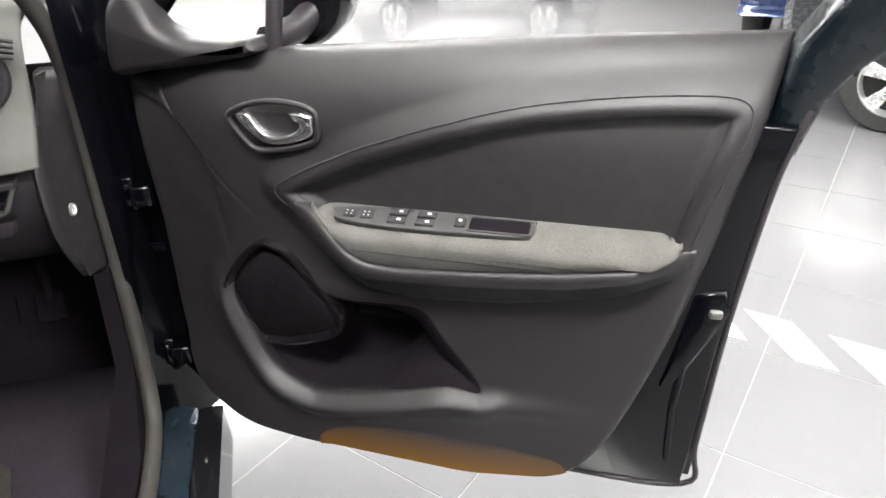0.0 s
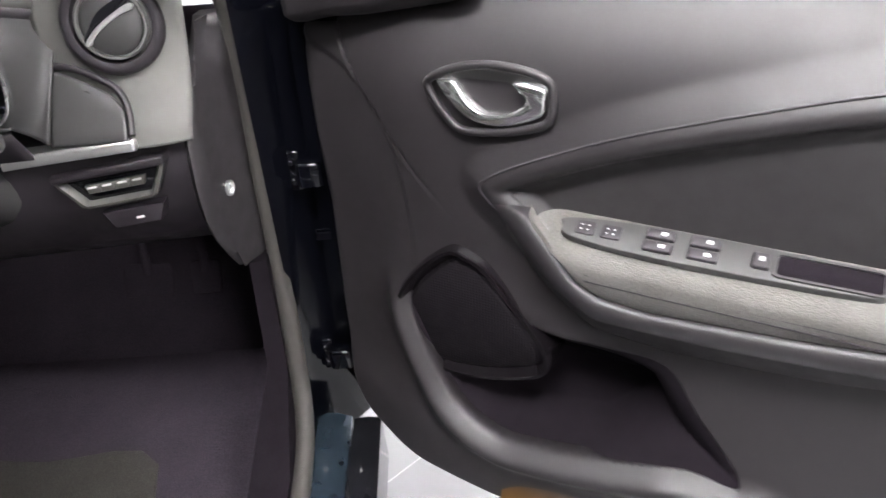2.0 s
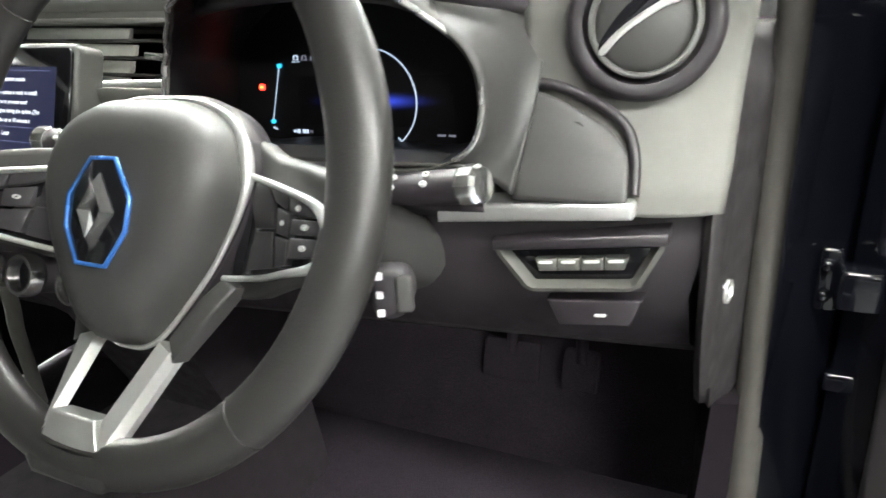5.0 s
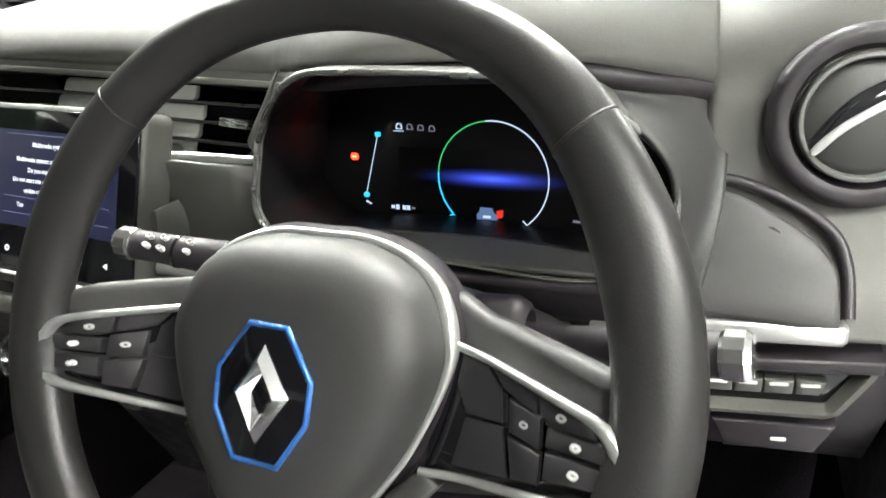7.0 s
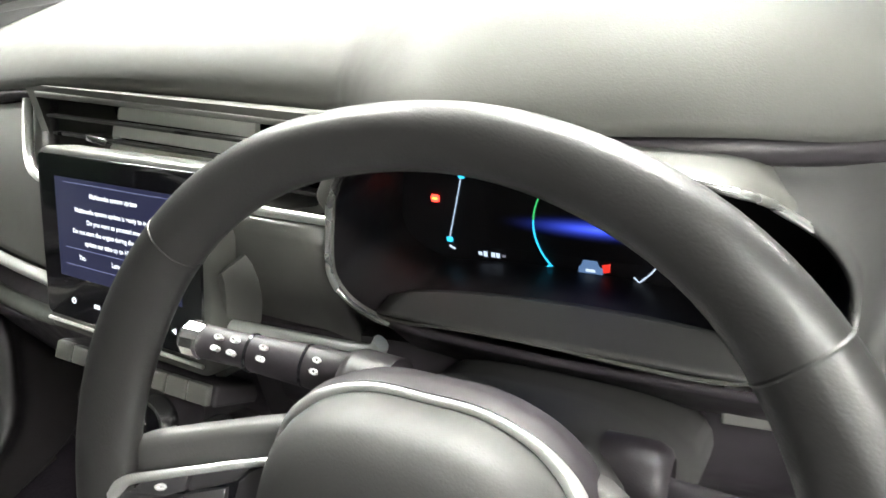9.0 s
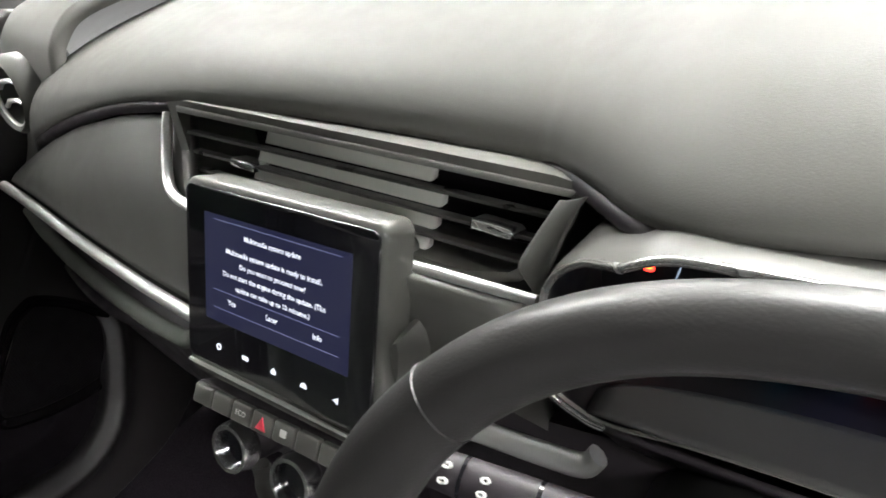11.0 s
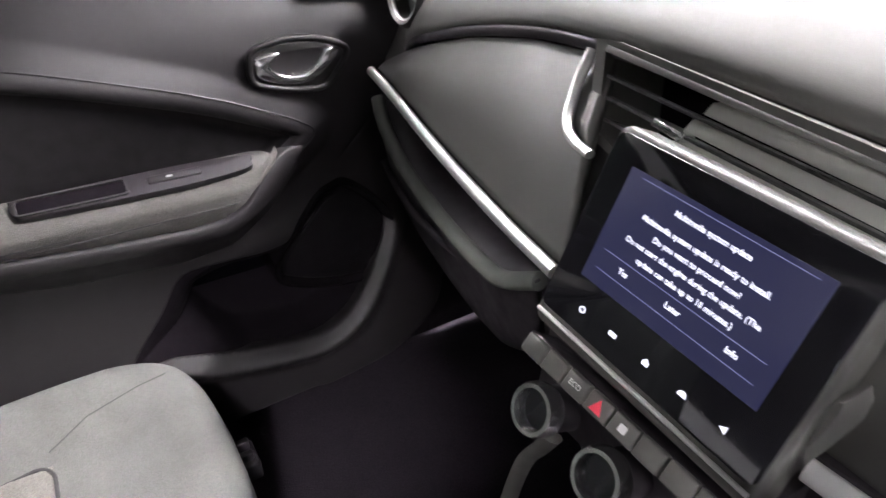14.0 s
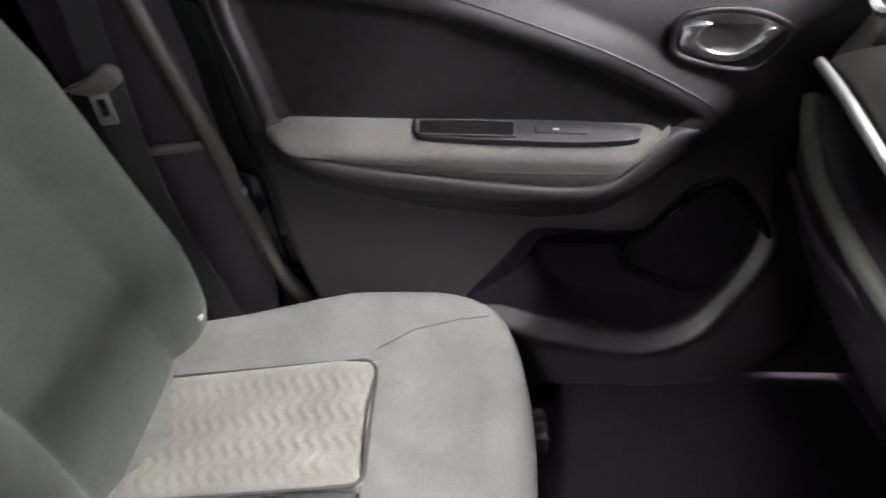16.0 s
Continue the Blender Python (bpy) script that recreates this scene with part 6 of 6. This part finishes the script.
# ---------------------------------------------------------------- other cars in the hall
def wheel_parts(parent, x, y, r, facing):
    q = plane_at((x, y, Z0 + r), facing, (0, 0, 1))
    w = part("wheel", lathe([(r * 0.62, -0.10), (r * 0.95, -0.10), (r, -0.07), (r, 0.07), (r * 0.95, 0.10), (r * 0.70, 0.105), (r * 0.68, 0.09), (r * 0.66, 0.0), (r * 0.3, -0.02), (0.01, -0.02)], 40, q), TYRE, parent, "black tyre")
    part("rim", loft([[q(k * math.cos(2 * math.pi * j / 40), k * math.sin(2 * math.pi * j / 40), h) for j in range(40)] for k, h in ((r * 0.69, 0.098), (r * 0.66, 0.102), (r * 0.63, 0.08), (r * 0.62, 0.02))], False), SATIN, w, "silver rim edge")
    for i in range(5):
        a = 2 * math.pi * i / 5 + 0.3
        rot = lambda u, v, c, a=a: q(u * math.cos(a) - v * math.sin(a), u * math.sin(a) + v * math.cos(a), c)
        part("spoke", slab([(0.04, -0.020), (r * 0.66, -0.05), (r * 0.66, 0.05), (0.04, 0.020)], 0.04, 0.085, 0.01, rot), ALLOY, w, "pale alloy spoke")
    part("hub", lathe([(0.06, 0.03), (0.06, 0.09), (0.03, 0.1), (0.001, 0.1)], 20, q), DARK, w)


def show_car(name, label, m, paint):
    c = thing(name, label, "car")
    prof = [(-2.0, 0.45), (-2.02, 0.75), (-1.9, 1.0), (-1.3, 1.40), (-0.2, 1.52), (0.5, 1.45), (1.15, 1.02), (1.85, 0.85), (2.05, 0.62), (2.05, 0.35), (1.8, 0.24), (-1.85, 0.26)]
    sm = [(p.x, p.y) for p in spline([(a, b, 0) for a, b in prof], 5, True)]
    rings = []
    for y, k in ((-0.86, 0.90), (-0.88, 0.97), (-0.80, 1.0), (0.0, 1.01), (0.80, 1.0), (0.88, 0.97), (0.86, 0.90)):
        rings.append([(a * k, y * (1 - 0.22 * max(0, b - 0.9) / 0.6), 0.62 + (b - 0.62) * k) for a, b in sm])
    part("body", loft(rings), paint, c, smooth=50)
    for sg in (1, -1):
        part("side_glass", slab([(-1.35, 1.02), (-1.0, 1.33), (0.3, 1.36), (0.95, 1.02)], 0.775, 0.80, 0.01, lambda a, b, h, sg=sg: (a, sg * (h - 0.10 * max(0, b - 1.0) + 0.03), b)), GLOSS, c)
        for x in (-1.30, 1.32):
            wheel_parts(c, x, sg * 0.80, 0.32, (-sg, 0, 0))
        part("headlight", slab(rect(-0.16, -0.07, 0.16, 0.07, 0.04), 0, 0.05, 0.02, plane_at((1.90, sg * 0.62, 0.74), (-0.35 * sg, 1, 0), (-0.5, 0, 1))), LENS, c, "clear headlight")
    part("grille", slab(rect(-0.40, -0.10, 0.40, 0.10, 0.05), 0, 0.04, 0.02, plane_at((2.02, 0, 0.50), (0, 1, 0), (0, 0, 1))), DARK, c)
    c.matrix_world = m
    return c


ALLOY = mat("pale_alloy", (0.75, 0.75, 0.75), 0.3, metal=0.8, var=0.05)
LENS = mat("lamp_lens", (0.5, 0.52, 0.55), 0.08, metal=0.6, coat=1.0)
BLUEP = mat("blue_paint", (0.01, 0.025, 0.09), 0.2, metal=0.3, coat=1.0)
GREYP = mat("dark_grey_paint", (0.03, 0.032, 0.035), 0.25, coat=1.0)
show_car("parked_car", "dark grey car on display with pale alloy wheels", Matrix.Translation((6.22, 1.84, 0)) @ Matrix.Rotation(radians(-51), 4, "Z"), GREYP)
show_car("parked_car", "metallic blue car on display in the hall", Matrix.Translation((7.7, 5.65, 0)) @ Matrix.Rotation(radians(221), 4, "Z"), BLUEP)
show_car("parked_car", "dark car standing far across the showroom", Matrix.Translation((4.9, 11.2, 0)) @ Matrix.Rotation(radians(-30), 4, "Z"), GREYP)


# ---------------------------------------------------------------- floor tiles
def tiles():
    me = bpy.data.meshes.new("tile")
    g = slab(rect(0.0016, 0.0016, PA - 0.0016, PB - 0.0016), -0.01, 0.0, 0.0008)
    me.from_pydata([tuple(v) for v in g[0]], [], g[1])
    me.materials.append(TILE)
    rest_v, rest_f = [], []
    for i in range(-24, 40):
        for j in range(-30, 34):
            a, b = 1.74 + PA * i, 1.159 + PB * j
            o = TA * a + TB * b
            if not (-20 < o.x < 20 and -12 < o.y < 16):
                continue
            if 0.6 < a < 6.6 and -1.0 < b < 3.2 and o.x > 0.4:
                ob = new("tile", me)
                ob.parent = GROUND
                ob.matrix_world = Matrix.Translation((o.x + TB.x * PB, o.y + TB.y * PB, Z0)) @ Matrix(((TA.x, -TB.x, 0, 0), (TA.y, -TB.y, 0, 0), (0, 0, 1, 0), (0, 0, 0, 1)))
            else:
                k = len(rest_v)
                for u, v in ((0.0016, 0.0016), (PA - 0.0016, 0.0016), (PA - 0.0016, PB - 0.0016), (0.0016, PB - 0.0016)):
                    p = o + TA * u + TB * v
                    rest_v.append((p.x, p.y, Z0))
                rest_f.append((k, k + 1, k + 2, k + 3))
    far = part("tiles", (rest_v, rest_f), TILE, GROUND, "pale polished tiles across the hall", smooth=0)
    tagged(far, kind="stuff")


tiles()


def floor_patch(x, y):
    f = part("floor_patch", slab([(0, 0), (0.10, -0.12), (0.045, -0.385), (-0.045, -0.30)], 0.0, 0.0012, 0.0003, lambda a, b, c: (x + a, y + b, Z0 + 0.0002 + c)), PATCHW)
    return tagged(f, "white four-sided patch on the tiled floor", "floor marking", "floor stripes")


PATCHW = mat("white_patch", (0.62, 0.62, 0.61), 0.35, var=0.02)
for fx, fy in ((2.58, 0.83), (2.74, 0.61), (2.42, 1.05)):
    floor_patch(fx, fy)
